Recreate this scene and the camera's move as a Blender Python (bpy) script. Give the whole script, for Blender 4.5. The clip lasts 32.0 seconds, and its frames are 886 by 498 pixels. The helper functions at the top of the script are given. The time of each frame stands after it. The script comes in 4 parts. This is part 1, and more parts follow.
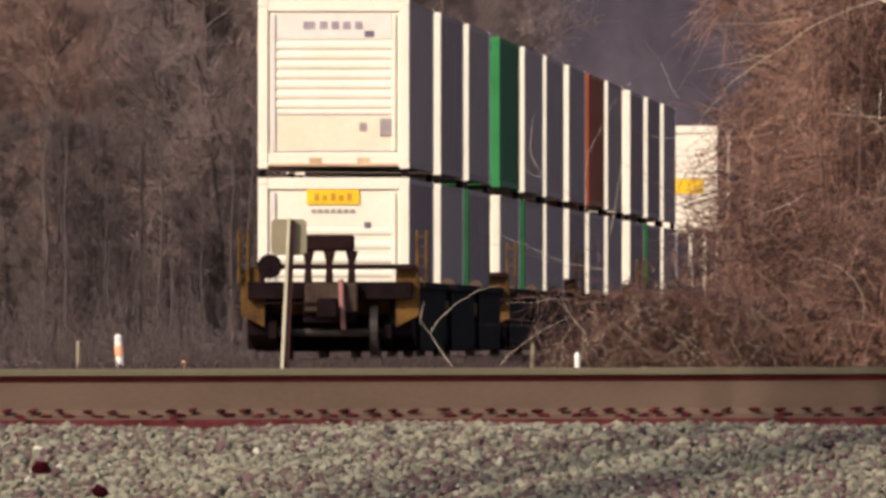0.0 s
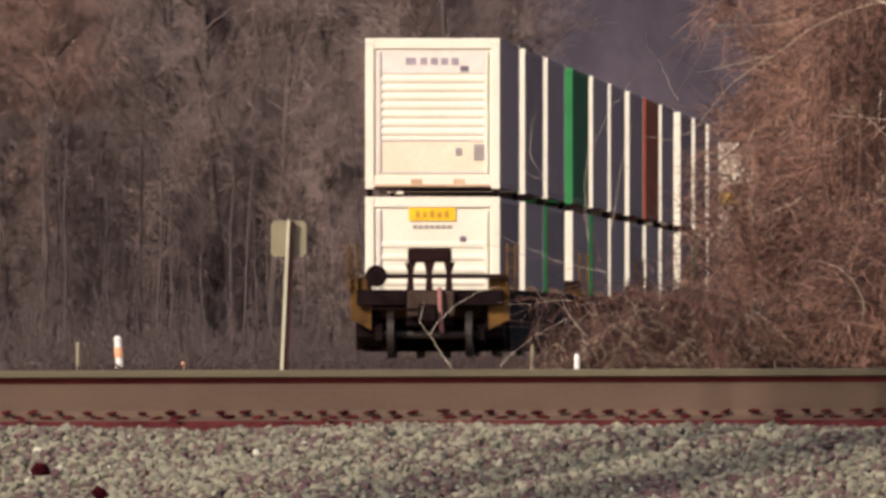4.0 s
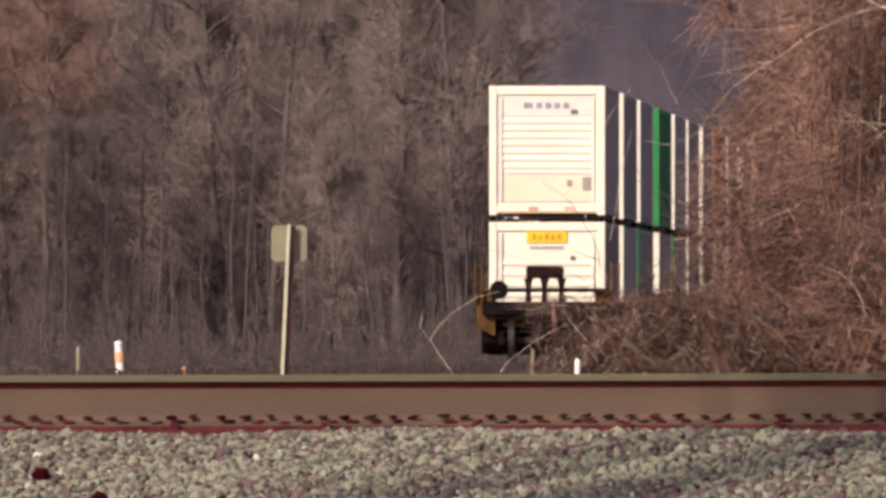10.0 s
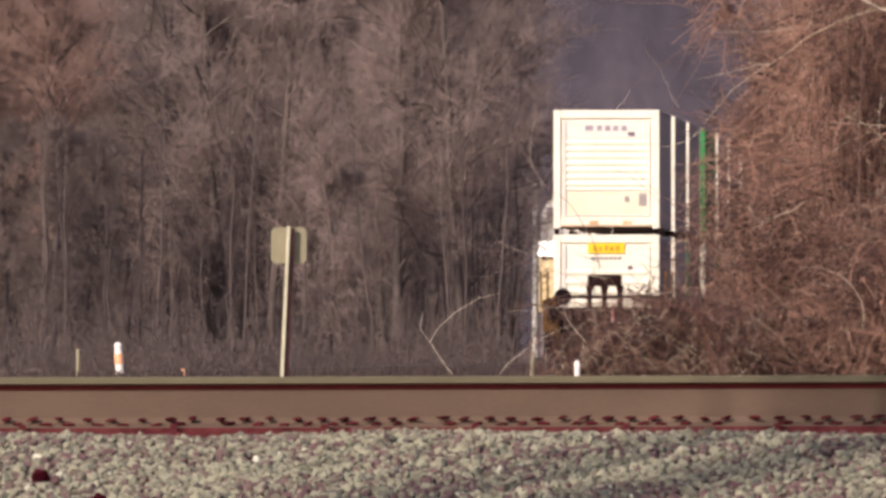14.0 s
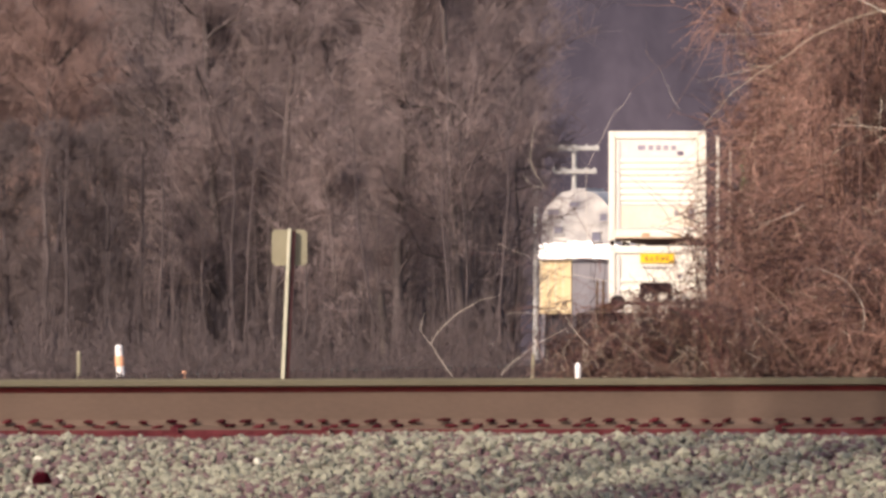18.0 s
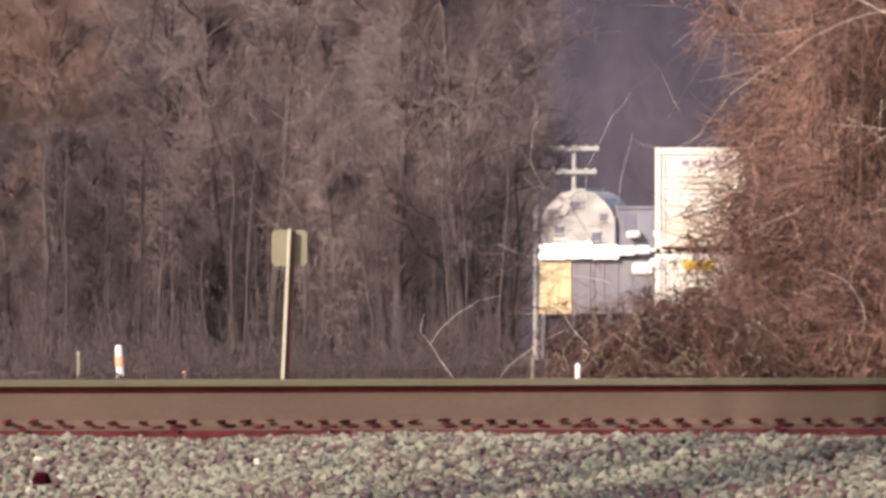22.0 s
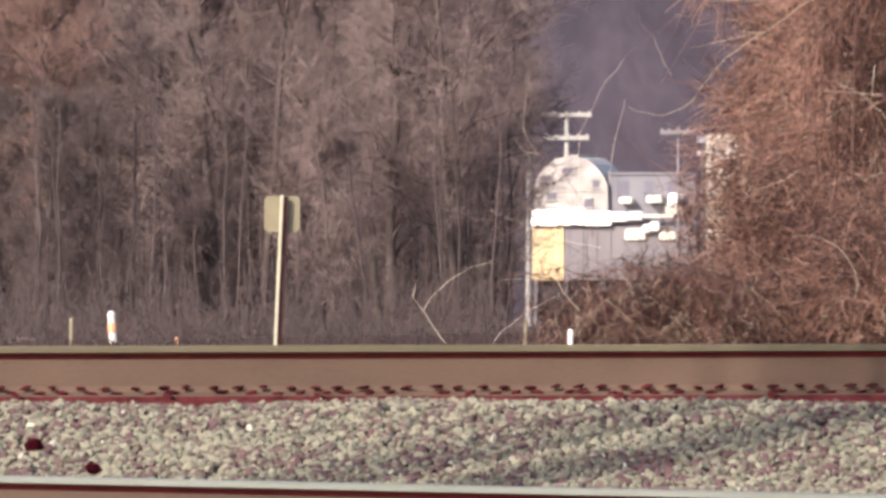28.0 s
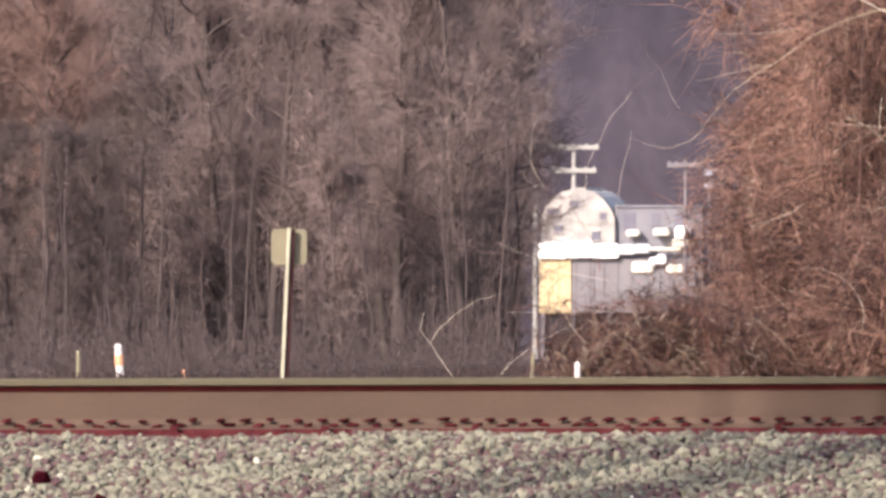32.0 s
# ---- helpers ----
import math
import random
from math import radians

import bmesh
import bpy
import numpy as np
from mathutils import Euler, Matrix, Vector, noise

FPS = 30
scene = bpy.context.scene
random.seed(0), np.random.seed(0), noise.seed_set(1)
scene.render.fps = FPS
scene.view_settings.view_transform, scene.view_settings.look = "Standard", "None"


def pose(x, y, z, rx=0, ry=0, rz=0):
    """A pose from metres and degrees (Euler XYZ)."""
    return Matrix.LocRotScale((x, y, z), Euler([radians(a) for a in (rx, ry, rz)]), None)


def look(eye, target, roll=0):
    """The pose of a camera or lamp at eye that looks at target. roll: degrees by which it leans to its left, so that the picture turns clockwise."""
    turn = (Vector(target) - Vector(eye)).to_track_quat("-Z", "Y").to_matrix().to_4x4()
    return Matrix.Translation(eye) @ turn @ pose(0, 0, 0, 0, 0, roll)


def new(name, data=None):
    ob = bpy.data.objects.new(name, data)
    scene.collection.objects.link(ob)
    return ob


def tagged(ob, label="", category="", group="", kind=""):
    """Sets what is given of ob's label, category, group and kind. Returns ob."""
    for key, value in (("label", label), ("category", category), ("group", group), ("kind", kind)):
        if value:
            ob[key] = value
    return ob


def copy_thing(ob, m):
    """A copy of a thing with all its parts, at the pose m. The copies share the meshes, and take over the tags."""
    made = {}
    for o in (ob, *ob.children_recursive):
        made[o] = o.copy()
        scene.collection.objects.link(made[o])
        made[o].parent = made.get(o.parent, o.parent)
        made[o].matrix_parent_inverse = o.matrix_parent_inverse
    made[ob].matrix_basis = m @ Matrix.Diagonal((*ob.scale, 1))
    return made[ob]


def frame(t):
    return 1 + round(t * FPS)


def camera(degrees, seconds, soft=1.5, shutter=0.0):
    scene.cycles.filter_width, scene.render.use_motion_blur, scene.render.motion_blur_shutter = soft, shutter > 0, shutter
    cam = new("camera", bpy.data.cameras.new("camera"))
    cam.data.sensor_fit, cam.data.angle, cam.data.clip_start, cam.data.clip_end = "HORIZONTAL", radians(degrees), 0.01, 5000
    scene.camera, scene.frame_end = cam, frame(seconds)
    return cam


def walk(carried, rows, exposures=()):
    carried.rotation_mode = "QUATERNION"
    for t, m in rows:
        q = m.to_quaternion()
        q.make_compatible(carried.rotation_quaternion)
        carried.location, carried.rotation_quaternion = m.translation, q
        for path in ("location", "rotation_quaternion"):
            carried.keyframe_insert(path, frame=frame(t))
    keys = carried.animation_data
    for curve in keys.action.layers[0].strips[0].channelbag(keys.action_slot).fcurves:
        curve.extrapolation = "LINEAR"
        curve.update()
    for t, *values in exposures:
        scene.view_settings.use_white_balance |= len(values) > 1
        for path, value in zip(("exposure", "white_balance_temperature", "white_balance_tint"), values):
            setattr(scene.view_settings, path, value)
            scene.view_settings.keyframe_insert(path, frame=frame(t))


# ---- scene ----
SECONDS = 32.0
EYE = 1.6
cam = camera(1.604, SECONDS, soft=3.3)
walk(cam, [(t, pose(0, 0, EYE, 90 + tilt, 0, pan)) for t, pan, tilt in (
    (0, 0.0000, 0.1645), (1, 0.0000, 0.1649), (2, 0.0002, 0.1657), (3, 0.0000, 0.1665),
    (3.5, -0.0005, 0.1668), (5.5, -0.0007, 0.1698), (6, -0.0003, 0.1709), (7, -0.0009, 0.1714),
    (8, -0.0007, 0.1724), (9, 0.0001, 0.1731), (10, 0.0002, 0.1758), (11, 0.0000, 0.1771),
    (12, 0.0000, 0.1773), (13, 0.0000, 0.1789), (14, -0.0003, 0.1793), (14.5, -0.0006, 0.1796),
    (16.5, 0.0002, 0.1819), (17, 0.0003, 0.1824), (18, 0.0010, 0.1833), (19, 0.0003, 0.1836),
    (20, 0.0000, 0.1836), (21, -0.0004, 0.1838), (22, 0.0009, 0.1839), (23, 0.0015, 0.1852),
    (24, 0.0004, 0.1860), (24.5, 0.0000, 0.1868), (26.5, -0.0046, 0.1916), (27, -0.0079, 0.1743),
    (27.2, 0.0061, 0.1596), (27.5, 0.0071, 0.1493), (27.8, 0.0000, 0.1422), (28, -0.0125, 0.1226),
    (28.2, -0.0061, 0.1207), (28.5, 0.0031, 0.1665), (28.7, -0.0010, 0.1750), (29, -0.0062, 0.1782),
    (29.5, -0.0008, 0.1793), (30, -0.0012, 0.1804), (31, -0.0008, 0.1813), (32, 0.0003, 0.1819),
)], exposures=[(0, -0.13, 7480, 19.5), (6, -0.13, 7400, 20.6), (9, -0.06, 7330, 21), (13, 0.13, 7260, 21.4), (21, 0.32, 7060, 21), (28, 0.57, 6950, 20.6), (32, 0.61, 6850, 21.5)])

# ---- world and sun ----
SUN_ELEVATION, SUN_BEHIND_LEFT = 33.0, 42.0
world = bpy.data.worlds.new("sky")
scene.world = world
world.use_nodes = True
wn = world.node_tree.nodes
sky = wn.new("ShaderNodeTexSky")
sky.sky_type, sky.sun_disc = "NISHITA", False
sky.sun_elevation, sky.sun_rotation = radians(SUN_ELEVATION), radians(180 + SUN_BEHIND_LEFT)
sky.dust_density = 2.0
wn["Background"].inputs["Strength"].default_value = 0.148
world.node_tree.links.new(sky.outputs["Color"], wn["Background"].inputs["Color"])
sun = new("sun", bpy.data.lights.new("sun", "SUN"))
sun.data.energy, sun.data.angle, sun.data.color = 4.2, radians(0.53), (1.0, 0.93, 0.82)
to_sun = Vector((-math.sin(radians(SUN_BEHIND_LEFT)) * math.cos(radians(SUN_ELEVATION)),
                 -math.cos(radians(SUN_BEHIND_LEFT)) * math.cos(radians(SUN_ELEVATION)),
                 math.sin(radians(SUN_ELEVATION))))
sun.matrix_basis = look(to_sun * 50, (0, 0, 0))


# ---- materials ----
def surface(name, a, b, scale=3.0, rough=0.7, metal=0.0, bump=0.25, vary="", fine=45.0, depth=0.01, stretch=(1, 1, 1), shine=0.5, middle=None):
    """Two colours mixed by coarse and fine noise; vary adds a random part per island or per object."""
    m = bpy.data.materials.new(name)
    m.use_nodes = True
    n, link = m.node_tree.nodes, m.node_tree.links.new
    out = n["Principled BSDF"]
    place = n.new("ShaderNodeTexCoord")
    mapping = n.new("ShaderNodeMapping")
    mapping.inputs["Scale"].default_value = stretch
    link(place.outputs["Object"], mapping.inputs["Vector"])
    big, small = n.new("ShaderNodeTexNoise"), n.new("ShaderNodeTexNoise")
    big.inputs["Scale"].default_value, big.inputs["Detail"].default_value = scale, 6
    small.inputs["Scale"].default_value, small.inputs["Detail"].default_value = fine, 4
    link(mapping.outputs["Vector"], big.inputs["Vector"])
    link(mapping.outputs["Vector"], small.inputs["Vector"])
    add = n.new("ShaderNodeMath")
    add.operation = "MULTIPLY_ADD"
    add.inputs[1].default_value = 0.45
    link(small.outputs["Fac"], add.inputs[0])
    link(big.outputs["Fac"], add.inputs[2])
    last = add.outputs[0]
    if vary:
        rnd = n.new("ShaderNodeNewGeometry" if vary == "island" else "ShaderNodeObjectInfo")
        more = n.new("ShaderNodeMath")
        more.operation = "MULTIPLY_ADD"
        more.inputs[1].default_value = 0.8
        link(rnd.outputs["Random Per Island" if vary == "island" else "Random"], more.inputs[0])
        less = n.new("ShaderNodeMath")
        less.operation = "SUBTRACT"
        less.inputs[1].default_value = 0.4
        link(last, less.inputs[0])
        link(less.outputs[0], more.inputs[2])
        last = more.outputs[0]
    ramp = n.new("ShaderNodeValToRGB")
    ramp.color_ramp.elements[0].position, ramp.color_ramp.elements[1].position = 0.45, 0.95
    ramp.color_ramp.elements[0].color, ramp.color_ramp.elements[1].color = (*a, 1), (*b, 1)
    if middle:
        ramp.color_ramp.elements.new(0.68).color = (*middle, 1)
    link(last, ramp.inputs["Fac"])
    link(ramp.outputs["Color"], out.inputs["Base Color"])
    out.inputs["Roughness"].default_value, out.inputs["Metallic"].default_value = rough, metal
    out.inputs["Specular IOR Level"].default_value = shine
    if bump:
        bm = n.new("ShaderNodeBump")
        bm.inputs["Strength"].default_value, bm.inputs["Distance"].default_value = bump, depth
        link(small.outputs["Fac"], bm.inputs["Height"])
        link(bm.outputs["Normal"], out.inputs["Normal"])
    return m


# maroon dark end imitates the shaded gaps between stones
STONE = surface("crushed limestone ballast", (0.104, 0.058, 0.062), (0.232, 0.230, 0.172), 2.0, 0.9, middle=(0.142, 0.144, 0.106), vary="island", fine=60)
PALE_STONE = surface("pale stone, the small ones as glints", (0.40, 0.40, 0.32), (0.58, 0.58, 0.48), 9.0, 0.6)
# bed dirt, darkened to maroon as the shade between stones
BALLAST_DIRT = surface("ballast bed dirt in a maroon gap shade", (0.06, 0.026, 0.030), (0.15, 0.11, 0.10), 6.0, 0.95, bump=0.8, depth=0.03)
DARK_STONE = surface("dark red ballast", (0.035, 0.004, 0.008), (0.075, 0.012, 0.017), 9.0, 1.0, vary="object", shine=0.03)
FOOT_RUST = surface("dark red rust on the rail foot", (0.050, 0.010, 0.014), (0.135, 0.036, 0.040), 5.0, 1.0, shine=0.03, stretch=(3, 1, 1))
RAIL_RUST = surface("weathered rail steel", (0.080, 0.0505, 0.0355), (0.115, 0.0745, 0.0525), 5.0, 0.8, 0.0, fine=90, bump=0.3, depth=0.002, stretch=(0.4, 1, 1))
# dark red stands for the shadow that the rail head casts on the web
RAIL_LIP = surface("dark red shadow colour below the rail head", (0.10, 0.016, 0.018), (0.16, 0.03, 0.03), 6.0, 0.95, shine=0.1)
RAIL_HEAD = surface("dull rail head", (0.085, 0.074, 0.045), (0.13, 0.115, 0.072), 6.0, 0.7, 0.1, fine=120, bump=0.1, depth=0.001, stretch=(0.2, 1, 1))
RAIL_SHINE = surface("polished rail head", (0.30, 0.34, 0.29), (0.44, 0.48, 0.42), 6.0, 0.4, 0.7, fine=120, bump=0.05, depth=0.001, stretch=(0.2, 1, 1))
TIE_WOOD = surface("creosoted timber", (0.03, 0.022, 0.018), (0.10, 0.075, 0.06), 6.0, 0.9, bump=0.6, stretch=(1, 0.2, 1))
EARTH = surface("dry winter grass ground", (0.075, 0.048, 0.042), (0.165, 0.112, 0.093), 0.15, 0.95, bump=0.5, fine=6, depth=0.05)
BARK = surface("grey-brown bark", (0.062, 0.049, 0.048), (0.112, 0.088, 0.085), 1.6, 0.9, vary="object", bump=0.6, fine=14, depth=0.03, stretch=(1, 1, 0.25))
DARK_BARK = surface("dark brown-grey bark", (0.04, 0.031, 0.036), (0.09, 0.07, 0.075), 1.6, 0.95, bump=0.6, fine=14, depth=0.03, stretch=(1, 1, 0.25))
PALE_BARK = surface("pale sycamore bark", (0.105, 0.087, 0.077), (0.195, 0.163, 0.142), 1.2, 0.9, bump=0.4, fine=14, depth=0.03, stretch=(1, 1, 0.25))
TWIG = surface("bare brown twigs", (0.195, 0.150, 0.145), (0.255, 0.195, 0.186), 0.5, 0.85, vary="object", bump=0)
DARK_TWIG = surface("dark bare twigs", (0.092, 0.070, 0.069), (0.135, 0.104, 0.101), 0.5, 0.9, vary="object", bump=0)
TWIG_RED = surface("reddish bare twigs", (0.270, 0.178, 0.155), (0.375, 0.255, 0.220), 0.6, 0.85, vary="object", bump=0)
SHRUB = surface("russet thicket twigs", (0.026, 0.009, 0.009), (0.385, 0.222, 0.170), 0.9, 0.42, vary="island", bump=0, middle=(0.150, 0.074, 0.060))
RED_STEM = surface("dark red stem bark", (0.075, 0.020, 0.020), (0.16, 0.055, 0.048), 3.0, 0.5, bump=0)
BRUSH = surface("mixed brush stems", (0.060, 0.046, 0.046), (0.102, 0.078, 0.076), 0.4, 0.9, vary="island", bump=0)
GRASS = surface("dry grass blades", (0.034, 0.023, 0.024), (0.078, 0.054, 0.052), 0.4, 0.9, vary="island", bump=0)
BRAMBLE = surface("brown bramble stems", (0.016, 0.005, 0.005), (0.225, 0.125, 0.096), 0.9, 0.40, vary="island", bump=0, middle=(0.066, 0.028, 0.024))
# light twig colours, many of them put in as highlights
PALE_TWIG = surface("pale twig bark, also used as glints", (0.38, 0.31, 0.22), (0.66, 0.58, 0.44), 3.0, 0.45, bump=0)
GLINT_TWIG = surface("near-white twig colour for sun glints", (0.58, 0.50, 0.40), (0.80, 0.74, 0.62), 3.0, 0.35, bump=0)
CANE = surface("yellow-brown branch bark", (0.20, 0.13, 0.08), (0.34, 0.24, 0.15), 3.0, 0.5, bump=0)
# distance haze is mixed into this slope's base colour
FAR_HILL = surface("far wooded slope with haze in its colour", (0.013, 0.012, 0.023), (0.072, 0.061, 0.081), 0.06, 1.0, bump=0, fine=0.5, stretch=(1, 1, 0.35))
# paler than bare woods: mist between the trunks put into the colour
BROWN_HILL = surface("brown slope of woods paled as haze", (0.135, 0.108, 0.112), (0.22, 0.175, 0.175), 0.12, 1.0, bump=0, fine=1.2, stretch=(1, 1, 0.3))
SIGN_METAL = surface("weathered aluminium sign back", (0.22, 0.20, 0.135), (0.28, 0.26, 0.175), 3.0, 0.55, 0.2)
LINE_BED = surface("brown weedy line bed", (0.11, 0.075, 0.06), (0.24, 0.17, 0.14), 1.5, 0.95, bump=0.5)
# dark half of the sign post: the channel's shade as a base colour
POST_SHADE = surface("dark shade colour of the post channel", (0.03, 0.012, 0.014), (0.075, 0.035, 0.036), 4.0, 0.9, shine=0.1)
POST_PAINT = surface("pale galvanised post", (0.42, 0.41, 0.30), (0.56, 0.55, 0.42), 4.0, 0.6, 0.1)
POLE_WOOD = surface("bleached pole timber", (0.33, 0.33, 0.32), (0.50, 0.50, 0.47), 1.0, 0.8, stretch=(1, 1, 0.2))
WHITE_PAINT = surface("white container paint", (0.74, 0.71, 0.60), (0.84, 0.82, 0.72), 0.8, 0.5, bump=0.05, fine=12)
CREAM_PAINT = surface("cream container paint", (0.72, 0.63, 0.48), (0.83, 0.77, 0.64), 0.8, 0.5, bump=0.05, fine=12)
# grey puts the shade of the sunless side into the base colour
SHADE_SIDE = surface("container side greyed as shade", (0.218, 0.158, 0.163), (0.315, 0.243, 0.242), 0.8, 0.8, shine=0.05, bump=0.05, fine=12, vary="object")
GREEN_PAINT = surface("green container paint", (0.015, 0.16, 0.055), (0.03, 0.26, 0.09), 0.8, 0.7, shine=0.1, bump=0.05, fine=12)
# the same green for the unlit side, darkened in the colour
SHADE_GREEN = surface("green container paint darkened as side shade", (0.012, 0.075, 0.035), (0.02, 0.12, 0.055), 0.8, 0.7, shine=0.1, bump=0.05, fine=12)
MID_GREEN = surface("dull green container paint", (0.010, 0.075, 0.030), (0.018, 0.12, 0.048), 0.8, 0.7, shine=0.1, bump=0.05, fine=12)
RED_PAINT = surface("red-brown container paint", (0.20, 0.042, 0.024), (0.30, 0.075, 0.04), 0.8, 0.7, shine=0.1, bump=0.05, fine=12)
RUST_EDGE = surface("rusty sill steel", (0.45, 0.27, 0.16), (0.66, 0.50, 0.34), 3.0, 0.8, fine=30)
GREY_PANEL = surface("grey vent panel", (0.26, 0.23, 0.24), (0.36, 0.33, 0.33), 3.0, 0.7)
INK = surface("dark violet lettering paint", (0.10, 0.08, 0.14), (0.18, 0.15, 0.20), 3.0, 0.7)
FADED_INK = surface("half-faded violet lettering paint", (0.22, 0.19, 0.26), (0.42, 0.38, 0.44), 6.0, 0.7)
FAINT_INK = surface("faded lettering paint", (0.60, 0.56, 0.56), (0.72, 0.68, 0.66), 3.0, 0.7)
BOARD_PAINT = surface("chalky name board paint", (0.66, 0.63, 0.60), (0.80, 0.77, 0.72), 3.0, 0.7)
LOGO_YELLOW = surface("yellow logo panel", (0.78, 0.46, 0.008), (0.92, 0.60, 0.02), 3.0, 0.6)
LOGO_ORANGE = surface("orange lettering paint", (0.42, 0.20, 0.02), (0.55, 0.30, 0.04), 3.0, 0.6)
CAR_OCHRE = surface("dirty ochre railcar paint", (0.035, 0.020, 0.012), (0.17, 0.092, 0.030), 2.2, 0.9, shine=0.05, fine=18)
# near black: the shade on sills and underframe is put into the colour
CAR_DARK = surface("railcar steel darkened as underframe shade", (0.005, 0.003, 0.004), (0.017, 0.011, 0.012), 2.5, 0.95, shine=0.02, fine=20)
CAR_RED = surface("dark red-brown railcar steel", (0.009, 0.005, 0.006), (0.030, 0.014, 0.014), 2.5, 0.9, shine=0.06, fine=20)
WHEEL_STEEL = surface("wheel steel", (0.010, 0.008, 0.008), (0.032, 0.026, 0.025), 4.0, 0.55, 0.3)
DUSTY_STEEL = surface("dusty brown railcar steel", (0.030, 0.020, 0.017), (0.085, 0.060, 0.048), 2.0, 0.9, shine=0.05, fine=16)
HOSE_RED = surface("faded red hose", (0.22, 0.085, 0.085), (0.34, 0.15, 0.14), 4.0, 0.7)
BLUE_CLADDING = surface("blue-grey cladding", (0.17, 0.175, 0.21), (0.26, 0.265, 0.30), 0.5, 0.7, bump=0.05)
BLUE_GLASS = surface("dull blue-grey glass", (0.12, 0.12, 0.17), (0.20, 0.20, 0.25), 0.6, 0.5, bump=0)
CLADDING = surface("pale grey cladding", (0.24, 0.235, 0.25), (0.60, 0.58, 0.54), 0.9, 0.7, bump=0.05)
GREY_WALL = surface("grey cladding", (0.17, 0.165, 0.185), (0.25, 0.24, 0.26), 0.4, 0.7, bump=0.05)
YELLOW_WALL = surface("pale yellow wall panel", (0.62, 0.47, 0.25), (0.74, 0.60, 0.36), 0.5, 0.7, bump=0.05)
BRIGHT_METAL = surface("bare bright sheet metal", (0.80, 0.80, 0.78), (0.92, 0.92, 0.90), 1.5, 0.32, 1.0, bump=0.08, fine=5)
SHADED_OPENING = surface("dark colour for a shaded opening", (0.018, 0.016, 0.022), (0.04, 0.036, 0.045), 1.0, 0.8, bump=0)
ORANGE_GLOW = surface("orange reflective marker", (0.72, 0.26, 0.12), (0.9, 0.5, 0.3), 5.0, 0.5, bump=0)
WHITE_MARK = surface("white marker plastic", (0.78, 0.74, 0.70), (0.88, 0.86, 0.84), 5.0, 0.4, bump=0)


# ---- mesh helpers ----
def empty(name, m=None):
    ob = new(name)
    ob.empty_display_size = 0.2
    if m is not None:
        ob.matrix_basis = m
    return ob


def part(name, data, material, parent=None, label="", m=None):
    """Links a bmesh or a mesh as one mesh object under a thing or a part."""
    if isinstance(data, bmesh.types.BMesh):
        mesh = bpy.data.meshes.new(name)
        data.to_mesh(mesh)
        data.free()
    else:
        mesh = data
    if material is not None and not mesh.materials:
        mesh.materials.append(material)
    ob = new(name, mesh)
    ob.parent = parent
    if m is not None:
        ob.matrix_basis = m
    if label:
        ob["label"] = label
    return ob


def box(*spans, bevel=0.0):
    """One bmesh of boxes, each (x0, x1, y0, y1, z0, z1)."""
    bm = bmesh.new()
    for x0, x1, y0, y1, z0, z1 in spans:
        vs = [bm.verts.new((x, y, z)) for x in (x0, x1) for y in (y0, y1) for z in (z0, z1)]
        for f in ((0, 1, 3, 2), (4, 6, 7, 5), (0, 4, 5, 1), (2, 3, 7, 6), (0, 2, 6, 4), (1, 5, 7, 3)):
            bm.faces.new([vs[i] for i in f])
    if bevel:
        bmesh.ops.bevel(bm, geom=list(bm.edges), offset=bevel, segments=1, affect="EDGES")
    bmesh.ops.recalc_face_normals(bm, faces=bm.faces)
    return bm


def prism(profile, axis, a, b, bevel=0.0):
    """A closed profile of (u, v) pairs pushed along an axis from a to b: x (u, v are y, z), y (x, z) or z (x, y)."""
    put = {"x": lambda u, v, w: (w, u, v), "y": lambda u, v, w: (u, w, v), "z": lambda u, v, w: (u, v, w)}[axis]
    bm = bmesh.new()
    ends = [[bm.verts.new(put(u, v, w)) for u, v in profile] for w in (a, b)]
    bm.faces.new(ends[0])
    bm.faces.new(ends[1])
    for i in range(len(profile)):
        j = (i + 1) % len(profile)
        bm.faces.new((ends[0][i], ends[0][j], ends[1][j], ends[1][i]))
    if bevel:
        bmesh.ops.bevel(bm, geom=list(bm.edges), offset=bevel, segments=2, affect="EDGES")
    bmesh.ops.recalc_face_normals(bm, faces=bm.faces)
    return bm


def drum(r, a, b, axis="x", r2=None, n=20, at=(0, 0, 0)):
    """A capped cylinder or cone along an axis."""
    bm = bmesh.new()
    bmesh.ops.create_cone(bm, cap_ends=True, segments=n, radius1=r, radius2=r if r2 is None else r2, depth=b - a)
    turn = {"x": pose(0, 0, 0, 0, 90, 0), "y": pose(0, 0, 0, -90, 0, 0), "z": Matrix.Identity(4)}[axis]
    mid = {"x": ((a + b) / 2, 0, 0), "y": (0, (a + b) / 2, 0), "z": (0, 0, (a + b) / 2)}[axis]
    bmesh.ops.transform(bm, matrix=Matrix.Translation(Vector(at) + Vector(mid)) @ turn, verts=bm.verts)
    return bm


